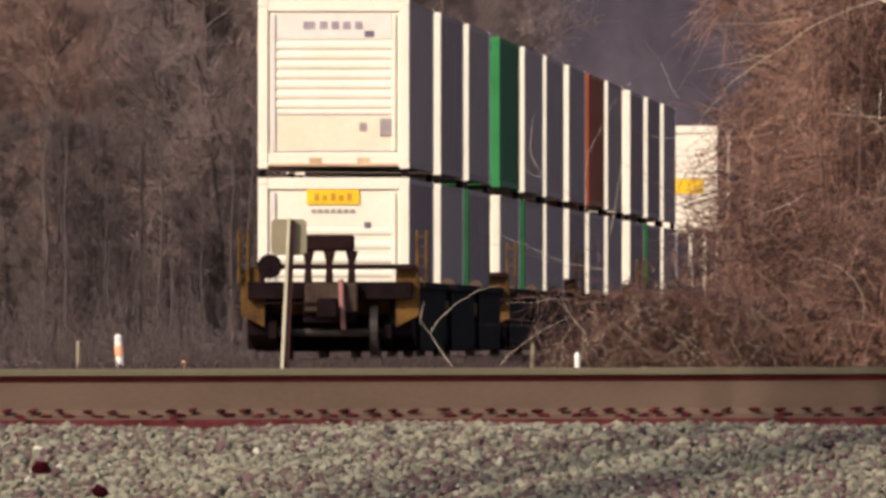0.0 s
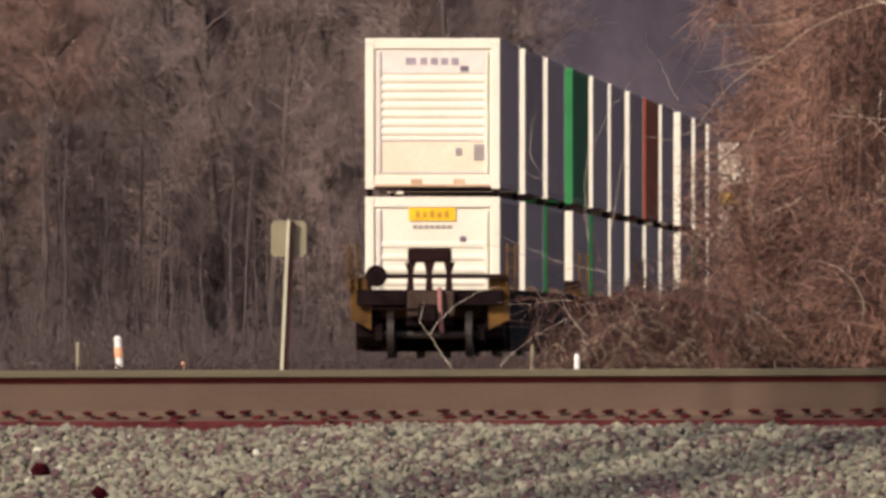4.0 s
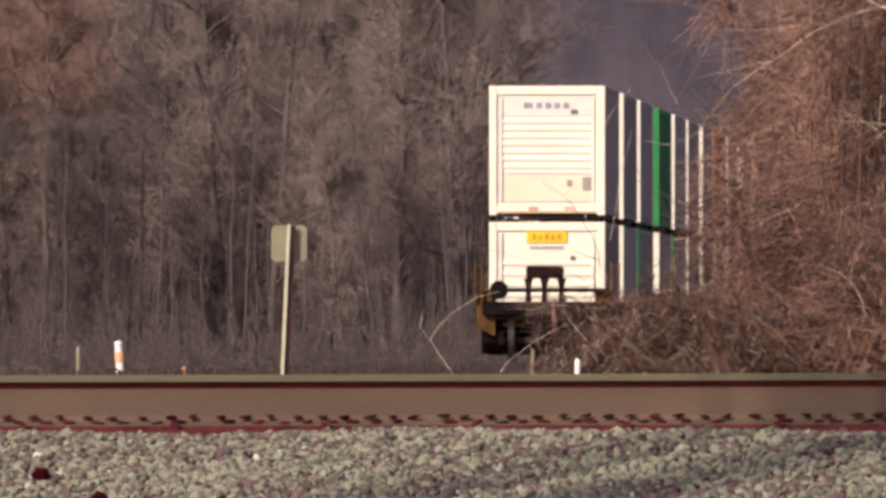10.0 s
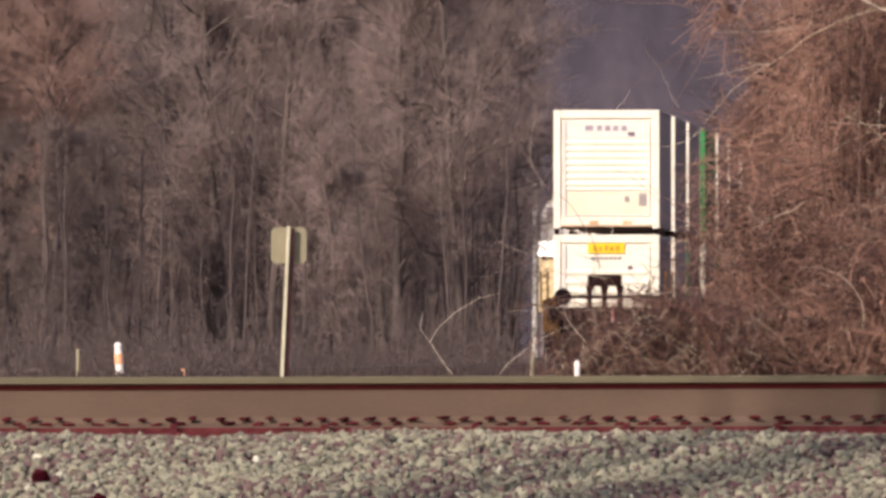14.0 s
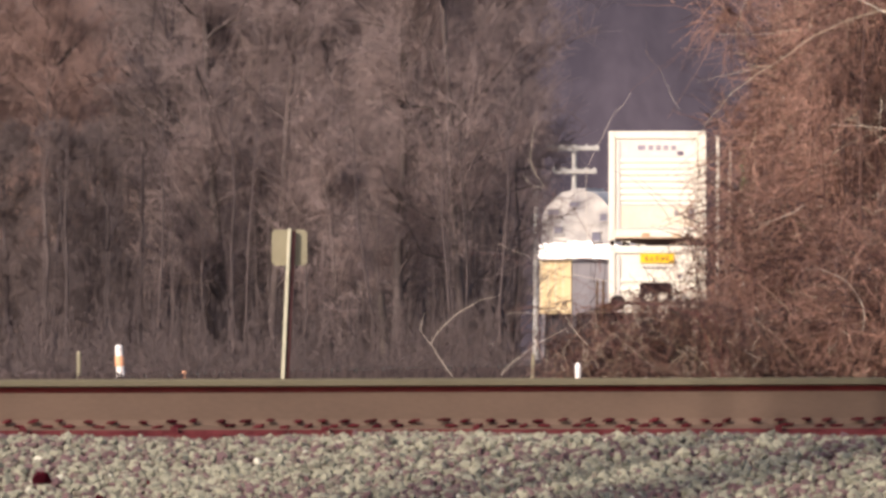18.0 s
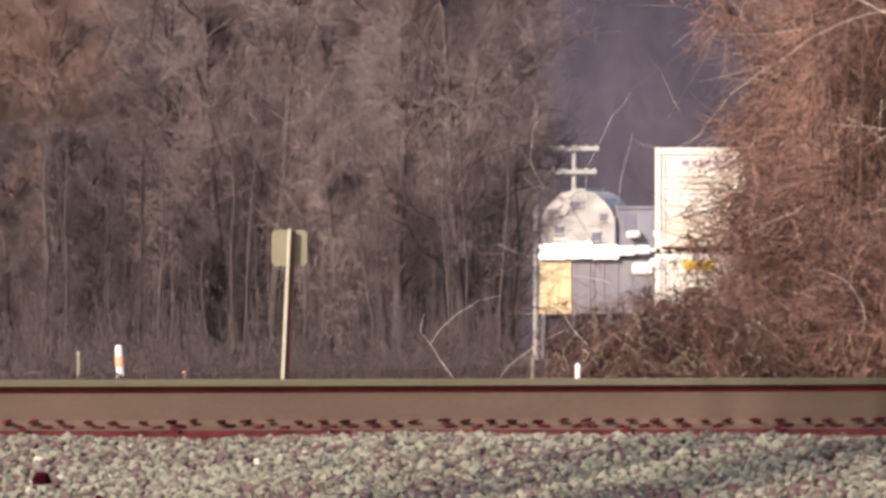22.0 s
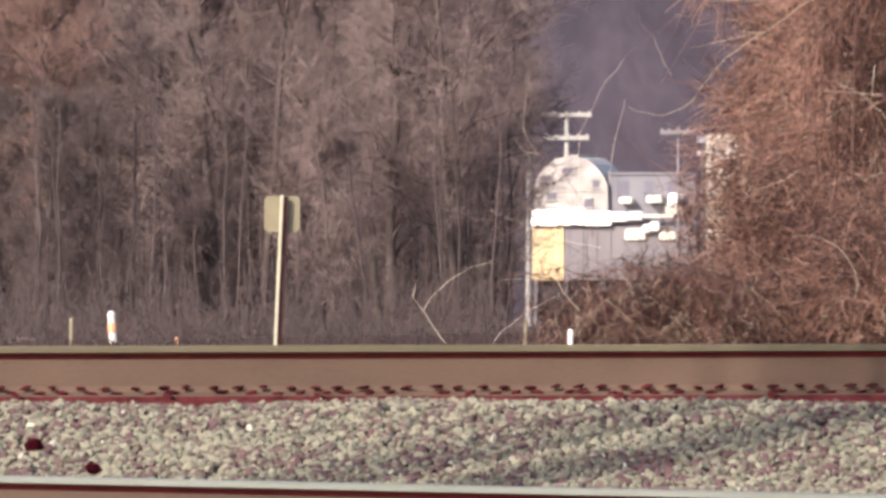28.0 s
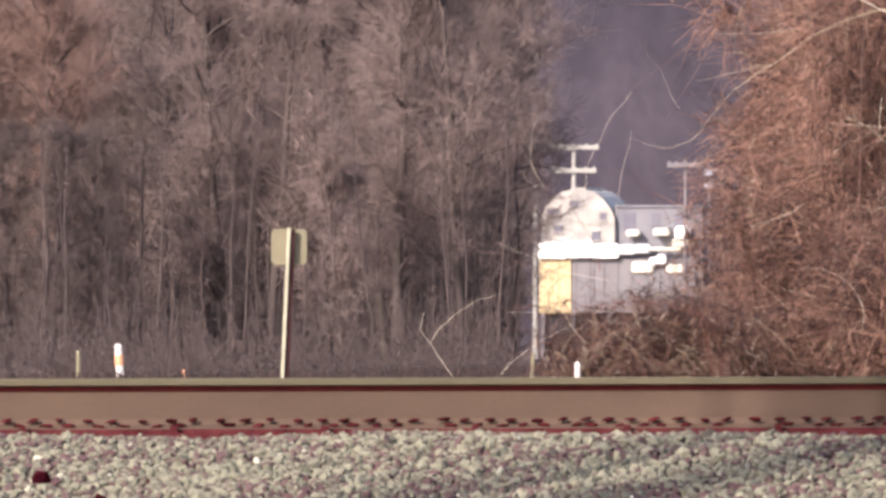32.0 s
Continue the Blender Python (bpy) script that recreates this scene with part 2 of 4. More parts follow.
def mesh_of(name, pieces, smooth=True):
    """A mesh from pieces of (vertices, faces), arrays; all faces of a piece have one size."""
    verts, starts, loops, base, at = [], [], [], 0, 0
    for v, f in pieces:
        verts.append(v)
        loops.append((f + base).ravel())
        starts.append(at + np.arange(len(f)) * f.shape[1])
        at += f.size
        base += len(v)
    verts, loops, starts = np.concatenate(verts), np.concatenate(loops), np.concatenate(starts)
    me = bpy.data.meshes.new(name)
    me.vertices.add(len(verts))
    me.vertices.foreach_set("co", verts.astype(np.float32).ravel())
    me.loops.add(len(loops))
    me.loops.foreach_set("vertex_index", loops.astype(np.int32))
    me.polygons.add(len(starts))
    me.polygons.foreach_set("loop_start", starts.astype(np.int32))
    me.update(calc_edges=True)
    me.validate()
    me.polygons.foreach_set("use_smooth", np.full(len(me.polygons), smooth))
    return me


def unit(v):
    return v / np.maximum(np.linalg.norm(v, axis=-1, keepdims=True), 1e-9)


def tubes(P, r0, r1, sides=3):
    """Tapered tubes along N lines of K points."""
    N, K, _ = P.shape
    way = unit(P[:, -1] - P[:, 0])
    ref = np.where(np.abs(way[:, 2:3]) > 0.8, np.array([[1.0, 0, 0]]), np.array([[0, 0, 1.0]]))
    a = unit(np.cross(way, ref))
    b = np.cross(way, a)
    ang = np.arange(sides) * 2 * np.pi / sides
    ring = np.cos(ang)[None, :, None] * a[:, None] + np.sin(ang)[None, :, None] * b[:, None]
    R = np.asarray(r0).reshape(-1, 1) + (np.asarray(r1).reshape(-1, 1) - np.asarray(r0).reshape(-1, 1)) * np.linspace(0, 1, K)[None]
    R = np.broadcast_to(R, (N, K))
    V = P[:, :, None, :] + R[:, :, None, None] * ring[:, None]
    idx = np.arange(N * K * sides).reshape(N, K, sides)
    nxt = np.roll(idx, -1, axis=2)
    F = np.stack([idx[:, :-1], nxt[:, :-1], nxt[:, 1:], idx[:, 1:]], axis=-1)
    return V.reshape(-1, 3), F.reshape(-1, 4)


def grow(rng, P, each, lo, hi, length, spread, lift, K=4, bend=0.35, droop=0.0):
    """Shoots from lines P: each of them starts on its parent and leaves it by a random turn."""
    N, K0, _ = P.shape
    who = np.repeat(np.arange(N), each)
    u = rng.uniform(lo, hi, len(who))
    s = u * (K0 - 1)
    i = np.minimum(s.astype(int), K0 - 2)
    w = (s - i)[:, None]
    start = P[who, i] * (1 - w) + P[who, i + 1] * w
    way = unit(P[who, i + 1] - P[who, i])
    way = unit(way * (1 - spread) + unit(rng.normal(size=(len(who), 3))) * spread + np.array([0, 0, lift]))
    L = length * rng.uniform(0.55, 1.25, len(who)) * (1.15 - 0.6 * u)
    side = rng.normal(size=(len(who), 3)) * bend
    q = np.linspace(0, 1, K)
    line = start[:, None] + L[:, None, None] * (q[None, :, None] * way[:, None] + (q ** 2)[None, :, None] * side[:, None] * 0.5)
    line[:, 1:-1] += rng.normal(size=(len(who), K - 2, 3)) * L[:, None, None] * 0.035
    line[:, :, 2] -= droop * L[:, None] * q[None] ** 2
    return line


# ---- ground and far distance ----
def build_ground():
    ys = [-400, 0, 60, 98, 101, 118, 122, 150, 300, 600, 900, 1200, 1600, 2200, 3000, 4200]
    zs = [-0.2, 0.0, 0.1, 0.3, 0.5, 0.5, 0.72, 0.84, 0.86, 0.84, 0.86, 0.9, 1.0, 1.1, 1.3, 1.5]
    xs = np.concatenate([np.linspace(-900, -60, 8), np.linspace(-45, 45, 31), np.linspace(60, 900, 8)])
    V = np.array([(x, y, z + (0.05 * math.sin(x * 0.7 + y * 0.013) if y > 130 else 0)) for y, z in zip(ys, zs) for x in xs])
    n = len(xs)
    F = np.array([(r * n + c, r * n + c + 1, (r + 1) * n + c + 1, (r + 1) * n + c) for r in range(len(ys) - 1) for c in range(n - 1)])
    tagged(part("ground", mesh_of("ground", [(V, F)]), EARTH), "flat brown ground under dry winter grass", "ground", kind="structure")
    bed = prism([(99.5, 0.2), (101.5, 0.83), (105.7, 0.85), (107.0, 1.02), (108.4, 1.27), (112.6, 1.27), (116, 0.3)], "x", -80, 80)
    return tagged(part("track_bed", bed, BALLAST_DIRT), "grey crushed-stone bed under two tracks", "track bed", kind="structure")


def hill(name, label, material, x0, x1, y, top, seed):
    """A wooded slope that rises away from the camera, with an uneven skyline."""
    rng = np.random.default_rng(seed)
    xs = np.linspace(x0, x1, 70)
    rows = []
    for k in range(9):
        q = k / 8
        z = 0.6 + top * q ** 0.8 + rng.normal(size=70) * (0.02 * top if 0 < k else 0)
        rows.append(np.stack([xs, y + 0.9 * top * q + rng.normal(size=70) * 1.0, z], axis=1))
    V = np.concatenate(rows)
    F = np.array([(r * 70 + c, r * 70 + c + 1, (r + 1) * 70 + c + 1, (r + 1) * 70 + c) for r in range(8) for c in range(69)])
    tagged(part(name, mesh_of(name, [(V, F)]), material), label, "wooded hill", kind="structure")


track_bed = build_ground()
hill("backdrop_far", "wooded hillside far away, tinted blue-grey as haze", FAR_HILL, -120, 260, 3300, 130, 5)
hill("backdrop_near", "leafless brown slope behind the trees, paled as haze", BROWN_HILL, -160, 3.2, 1560, 70, 6)


# ---- near tracks ----
def rail_profile(head):
    """Flat-bottomed rail, foot at v = 0; head or the rest of it."""
    if head:
        return [(-0.012, 0.1585), (0.012, 0.1585), (0.037, 0.1625), (0.037, 0.180), (0.030, 0.186), (-0.030, 0.186), (-0.037, 0.180), (-0.037, 0.1625)]
    half = [(0.076, 0.0), (0.076, 0.011), (0.024, 0.027), (0.010, 0.045), (0.009, 0.140)]
    return half + [(-u, v) for u, v in reversed(half)]


def track(name, label, y_front, z_top, shine, rise=0.0, gauge=1.51, x0=-40.0, x1=40.0):
    root = tagged(empty(name, pose(0, y_front, z_top - 0.186, 0, -rise, 0)), label, "railway track")
    for k, back in enumerate((0.0, gauge)):
        web = part("rail", prism([(u + back, v - 0.012 * k) for u, v in rail_profile(False)], "x", x0, x1), RAIL_RUST, root, "rusty brown steel rail")
        part("rail_head", prism([(u + back, v - 0.012 * k) for u, v in rail_profile(True)], "x", x0, x1), RAIL_SHINE if shine else RAIL_HEAD, web)
        part("foot_edge", prism([(back + u, v - 0.012 * k) for u, v in ((-0.0795, -0.004), (-0.0765, -0.004), (-0.0765, 0.0105), (-0.0795, 0.0105))], "x", x0, x1), FOOT_RUST, web, "dark red rusty edge of the rail foot")
        # strip that deepens the head's shadow by its own colour
        part("rail_fillet", prism([(back + u, v - 0.012 * k) for u, v in ((0.009, 0.140), (0.014, 0.1585), (-0.014, 0.1585), (-0.009, 0.140))], "x", x0, x1), RAIL_LIP, web, "dark red painted shadow band below the rail head")
    tie = bpy.data.meshes.new("sleeper")
    bm = box((-0.115, 0.115, -0.53, 2.04, -0.20, -0.024), bevel=0.008)
    bm.to_mesh(tie)
    bm.free()
    plate = bpy.data.meshes.new("tie_plate")
    bm = box((-0.10, 0.10, -0.17, 0.17, -0.023, -0.002), (-0.07, -0.045, -0.112, -0.084, -0.004, 0.022), (0.045, 0.07, 0.084, 0.112, -0.004, 0.022))
    bm.to_mesh(plate)
    bm.free()
    for i in range(-14, 15):
        s = part("sleeper", tie, TIE_WOOD, root, m=pose(i * 0.52 + 0.17, 0, 0))
        for back in (0.0, gauge):
            part("tie_plate", plate, FOOT_RUST, s, m=pose(0, back, 0))
    return root


track("upper_track", "rusty railway track on a raised stone bed", 109.0, 1.503, False, rise=0.15)
track("lower_track", "railway track with polished rail heads", 104.8 - 1.51, 1.052, True, rise=-1.25)


def stones(rng, C, size, press=(1, 1, 1)):
    """Crushed stones: knocked-about twenty-sided lumps at the places C."""
    g = (1 + 5 ** 0.5) / 2
    ico = np.array([(-1, g, 0), (1, g, 0), (-1, -g, 0), (1, -g, 0), (0, -1, g), (0, 1, g), (0, -1, -g), (0, 1, -g), (g, 0, -1), (g, 0, 1), (-g, 0, -1), (-g, 0, 1)]) / 1.9
    tri = np.array([(0, 11, 5), (0, 5, 1), (0, 1, 7), (0, 7, 10), (0, 10, 11), (1, 5, 9), (5, 11, 4), (11, 10, 2), (10, 7, 6), (7, 1, 8),
                    (3, 9, 4), (3, 4, 2), (3, 2, 6), (3, 6, 8), (3, 8, 9), (4, 9, 5), (2, 4, 11), (6, 2, 10), (8, 6, 7), (9, 8, 1)])
    N = len(C)
    axes = unit(rng.normal(size=(N, 3)))
    up = unit(np.cross(axes, rng.normal(size=(N, 3))))
    M = np.stack([axes, up, np.cross(axes, up)], axis=1)
    scl = size * rng.uniform(0.5, 1.5, (N, 1, 3)) * rng.uniform(0.7, 1.25, (N, 1, 1))
    V = ((ico[None] * rng.uniform(0.68, 1.3, (N, 12, 1)) * scl) @ M) * np.array(press) + C[:, None]
    F = tri[None] + (np.arange(N) * 12)[:, None, None]
    return V.reshape(-1, 3), F.reshape(-1, 3)


def bed_height(y):
    return np.interp(y, [101.5, 105.7, 107.0, 108.4, 109.6], [0.85, 0.87, 1.04, 1.29, 1.30])


def build_ballast():
    rng = np.random.default_rng(3)
    gx, gy = np.meshgrid(np.arange(-1.85, 1.85, 0.021), np.arange(105.4, 108.9, 0.031))
    x = gx.ravel() + rng.uniform(-0.02, 0.02, gx.size)
    y = gy.ravel() + rng.uniform(-0.025, 0.025, gx.size)
    z = bed_height(y) + rng.uniform(-0.006, 0.006, gx.size) - 0.008 + 0.008 * (y > 108.72)
    z += 0.008 * np.sin(x * 2.1 + y * 3.3) + 0.005 * np.sin(x * 5.0 - y * 2.0)
    me = mesh_of("ballast_stones", [stones(rng, np.stack([x, y, z], axis=1), 0.0158, (1.05, 1.0, 0.95))], smooth=False)
    tagged(part("ballast_stones", me, STONE), "pale grey crushed-stone ballast beside the rail", "ballast", kind="stuff")
    lumps = [[mesh_of("large_stone", [stones(rng, np.zeros((1, 3)), 0.026)], smooth=False) for _ in range(5)] for _ in range(3)]
    spots = [(-1.38, 107.97, 1, 0.8), (0.705, 108.4, 1, 0.7), (-1.37, 107.6, 2, 1.3), (-1.16, 107.2, 2, 0.9), (-1.0, 107.55, 2, 0.8)]
    spots += [(rng.uniform(-1.7, 1.7), rng.uniform(105.6, 108.5), 0, rng.uniform(0.45, 0.75)) for _ in range(110)]
    # forty small pale stones that imitate glints on the ballast
    spots += [(rng.uniform(-1.6, 1.6), rng.uniform(106.2, 108.6), 1, rng.uniform(0.22, 0.42)) for _ in range(40)]
    for x, y, kind, big in spots:
        st = part("large_stone", lumps[kind][rng.integers(5)], (STONE, PALE_STONE, DARK_STONE)[kind], track_bed, m=pose(x, y, float(bed_height(y)) + 0.006, rng.uniform(0, 180), rng.uniform(0, 180), 0))
        st.scale = (big, big, big)
    shapes = [mesh_of("dark_stone", [stones(rng, np.zeros((1, 3)), 0.0125, (1.5, 1, 0.6))], smooth=False) for _ in range(6)]
    x = -2.0
    while x < 2.0:
        for low in (0, 1):
            if low and rng.uniform() < 0.2:
                continue
            at = x + low * rng.uniform(0.02, 0.05)
            shape = shapes[rng.integers(6)]
            st = part("dark_stone", shape, DARK_STONE, None, m=pose(at, 108.966 - 0.020 * low, 1.357 - 0.0185 * low + rng.uniform(-0.002, 0.004) + at * 0.0026, rng.uniform(-15, 15), rng.uniform(-12, 3), rng.uniform(-8, 8)))
            wide = np.ptp([v.co for v in shape.vertices], axis=0)
            st.scale = (rng.uniform(0.034, 0.055) / wide[0], 0.022 / wide[1], rng.uniform(0.012, 0.0165) / wide[2])
            tagged(st, "small dark red stone lying against the rail foot", "stone", group="stones on the rail foot")
        x += rng.uniform(0.072, 0.105)


build_ballast()

# ---- the main line on which the train runs ----
SLOPE = 0.0252
HEADING = -math.degrees(math.atan(SLOPE))
RAIL_TOP = 1.27


def on_line(y, z=0.0):
    return pose(-1.87 + SLOPE * (y - 541.0), y, RAIL_TOP + z, 0, 0, HEADING)


def build_main_line():
    root = tagged(empty("main_line", on_line(520)), "straight railway main line on a stone bed", "railway track")
    for x in (-0.755, 0.755):
        web = part("rail", prism([(x + u, v - 0.186) for u, v in rail_profile(False)], "y", 0, 2600), RAIL_RUST, root)
        part("rail_head", prism([(x + u, v - 0.186) for u, v in rail_profile(True)], "y", 0, 2600), RAIL_HEAD, web)
    near = tagged(empty("main_line_approach", on_line(250, -0.26) @ pose(0, 0, 0, math.degrees(0.26 / 270), 0, 0)), "rising railway line on a stone bed", "railway track")
    for x in (-0.755, 0.755):
        web = part("rail", prism([(x + u, v - 0.186) for u, v in rail_profile(False)], "y", 0, 270), RAIL_RUST, near)
        part("rail_head", prism([(x + u, v - 0.186) for u, v in rail_profile(True)], "y", 0, 270), RAIL_HEAD, web)
    part("stone_bed", prism([(-2.6, -0.6), (-1.7, -0.2), (1.7, -0.2), (2.6, -0.6)], "y", 0, 270), LINE_BED, near)
    part("stone_bed", prism([(-2.6, -0.6), (-1.7, -0.2), (1.7, -0.2), (2.6, -0.6)], "y", 0, 2600), LINE_BED, root)


build_main_line()

# ---- the train ----
BEAM, TALL, LONG, SPEED = 2.59, 2.895, 16.4, 16.65
MOVING = []


def container(length, paint, side, label, fancy="", h=TALL):
    """A ribbed freight container; its rear end at y = 0, its floor at z = 0."""
    root = tagged(empty("container"), label, "container", group="containers on the train")
    w = BEAM / 2
    steps = max(8, int(length / 0.55))
    edge = []
    for i in range(steps):
        y = 0.12 + (length - 0.24) * i / steps
        dy = (length - 0.24) / steps
        edge += [(w - 0.012, y), (w - 0.012, y + dy * 0.4), (w - 0.045, y + dy * 0.5), (w - 0.045, y + dy * 0.9)]
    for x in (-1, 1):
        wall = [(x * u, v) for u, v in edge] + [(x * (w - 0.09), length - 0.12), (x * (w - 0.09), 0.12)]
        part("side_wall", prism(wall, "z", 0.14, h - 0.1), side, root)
    for y in (0.1, length - 0.14):
        part("inner_end", box((-w + 0.1, w - 0.1, y, y + 0.04, 0.14, h - 0.1)), paint, root)
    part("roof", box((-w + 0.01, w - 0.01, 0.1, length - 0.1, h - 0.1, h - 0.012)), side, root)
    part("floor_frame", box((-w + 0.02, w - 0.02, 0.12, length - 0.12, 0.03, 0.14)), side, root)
    for y in (0.0, length):
        s = 1 if y == 0 else -1
        for x in (-1, 1):
            lo, hi = sorted((x * (w - 0.17), x * w))
            a, b = sorted((y, y + s * 0.14))
            part("corner_post", box((lo, hi, a, b, 0.12, h - 0.12), bevel=0.012), paint, root)
            for z in (0.0, h - 0.12):
                part("corner_casting", box((lo - 0.002, hi + 0.002, a - 0.003, b + 0.003, z, z + 0.12), bevel=0.01), paint, root)
            part("connector", box((lo + 0.03, hi - 0.03, a + 0.02, b - 0.02, -0.15 if h == TALL else -0.03, 0.0)), CAR_DARK, root)
        a, b = sorted((y + s * 0.01, y + s * 0.12))
        part("top_header", box((-w + 0.17, w - 0.17, a, b, h - 0.20, h), bevel=0.01), paint, root)
        part("bottom_sill", box((-w + 0.17, w - 0.17, a, b, 0.05, 0.26), bevel=0.01), paint, root)
    if fancy in ("upper", "lower"):
        panel = part("end_panel", box((-w + 0.17, w - 0.17, 0.06, 0.10, 0.26, h - 0.20)), paint, root)
        ribs = [(1.09 + 0.168 * k) for k in range(7)] if fancy == "upper" else [(0.62 + 0.24 * k) for k in range(6)]
        for z in ribs:
            part("rib", prism([(0.06, z - 0.07), (0.035, z - 0.03), (0.035, z + 0.03), (0.06, z + 0.07)], "x", -w + 0.27, w - 0.27), paint, panel)
        for x in (-1, 1):
            a, b = sorted((x * (w - 0.30), x * (w - 0.23)))
            part("door_bar", box((a, b, 0.015, 0.055, 0.3, h - 0.26), bevel=0.008), FAINT_INK if x < 0 else paint, panel)
    if fancy == "banded":
        part("logo_band", box((-1.1, 0.9, 0.03, 0.055, 1.05, 1.45)), LOGO_YELLOW, root, "yellow logo band")
        part("end_panel", box((-w + 0.17, w - 0.17, 0.06, 0.10, 0.26, h - 0.20)), paint, root)
    if fancy == "upper":
        part("name_board", box((-1.02, 0.98, 0.045, 0.062, 2.22, 2.66)), BOARD_PAINT, root, "faded name board")
        for x, wd in ((-0.52, 0.20), (-0.24, 0.13), (-0.04, 0.13), (0.16, 0.13), (0.36, 0.13)):
            part("lettering_bar", box((x, x + wd, 0.034, 0.05, 2.39, 2.52)), FADED_INK, root, "plain dark bar for lettering")
        part("logo_patch", box((0.53, 0.69, 0.032, 0.052, 2.26, 2.36)), INK, root, "small violet logo patch")
        part("lower_panel", box((-1.0, 1.0, 0.05, 0.064, 0.34, 0.93)), CREAM_PAINT, root, "cream repainted lower panel")
        part("panel_moulding", box((-1.02, 1.02, 0.03, 0.062, 0.93, 0.97)), FAINT_INK, root)
        part("panel_moulding", box((-1.02, 1.02, 0.03, 0.062, 0.30, 0.335)), FAINT_INK, root)
        part("label_plate", box((0.44, 0.55, 0.03, 0.062, 0.65, 0.79)), GREY_PANEL, root, "small grey label plate")
        part("vent_plate", box((0.79, 1.0, 0.03, 0.062, 0.56, 0.86)), GREY_PANEL, root, "grey vent plate")
        part("rust_strip", box((-w + 0.2, w - 0.2, 0.004, 0.02, 0.05, 0.09)), RUST_EDGE, root, "rust-stained sill strip")
        for x in (-0.42, 0.40):
            part("forklift_pocket", box((x, x + 0.22, 0.0, 0.02, 0.05, 0.19)), RUST_EDGE, root)
    if fancy == "lower":
        part("logo_panel", box((-0.46, 0.44, 0.03, 0.06, h - 0.46, h - 0.19)), LOGO_YELLOW, root, "yellow logo panel")
        for k in range(5):
            part("lettering_bar", box((-0.33 + 0.14 * k, -0.25 + 0.14 * k, 0.022, 0.034, h - 0.40, h - 0.27 - 0.03 * (k % 2))), LOGO_ORANGE, root)
        for k in range(7):
            part("lettering_bar", box((-0.38 + 0.11 * k, -0.30 + 0.11 * k, 0.04, 0.062, h - 0.60, h - 0.54)), GREY_PANEL, root, "grey bar for small lettering")
        part("label_plate", box((0.52, 0.63, 0.035, 0.062, h - 0.86, h - 0.76)), INK, root)
    return root


def bogie(parent, y):
    """A two-axle bogie under a car, with wheels, axles and side frames."""
    b = part("bogie", box((-0.95, 0.95, y - 0.16, y + 0.16, 0.42, 0.72), bevel=0.03), CAR_DARK, parent)
    for x in (-0.98, 0.98):
        prof = [(y - 1.15, 0.36), (y - 0.7, 0.30), (y - 0.3, 0.30), (y, 0.22), (y + 0.3, 0.30), (y + 0.7, 0.30), (y + 1.15, 0.36), (y + 1.15, 0.56), (y + 0.4, 0.74), (y - 0.4, 0.74), (y - 1.15, 0.56)]
        part("side_frame", prism(prof, "x", x - 0.07, x + 0.07), CAR_DARK, b)
    for dy in (-0.88, 0.88):
        part("axle", drum(0.08, -1.0, 1.0, "x", n=10, at=(0, y + dy, 0.46)), WHEEL_STEEL, b)
        for x in (-0.75, 0.75):
            part("wheel", drum(0.46, x - 0.065, x + 0.065, "x", n=24, at=(0, y + dy, 0.46)), WHEEL_STEEL, b)


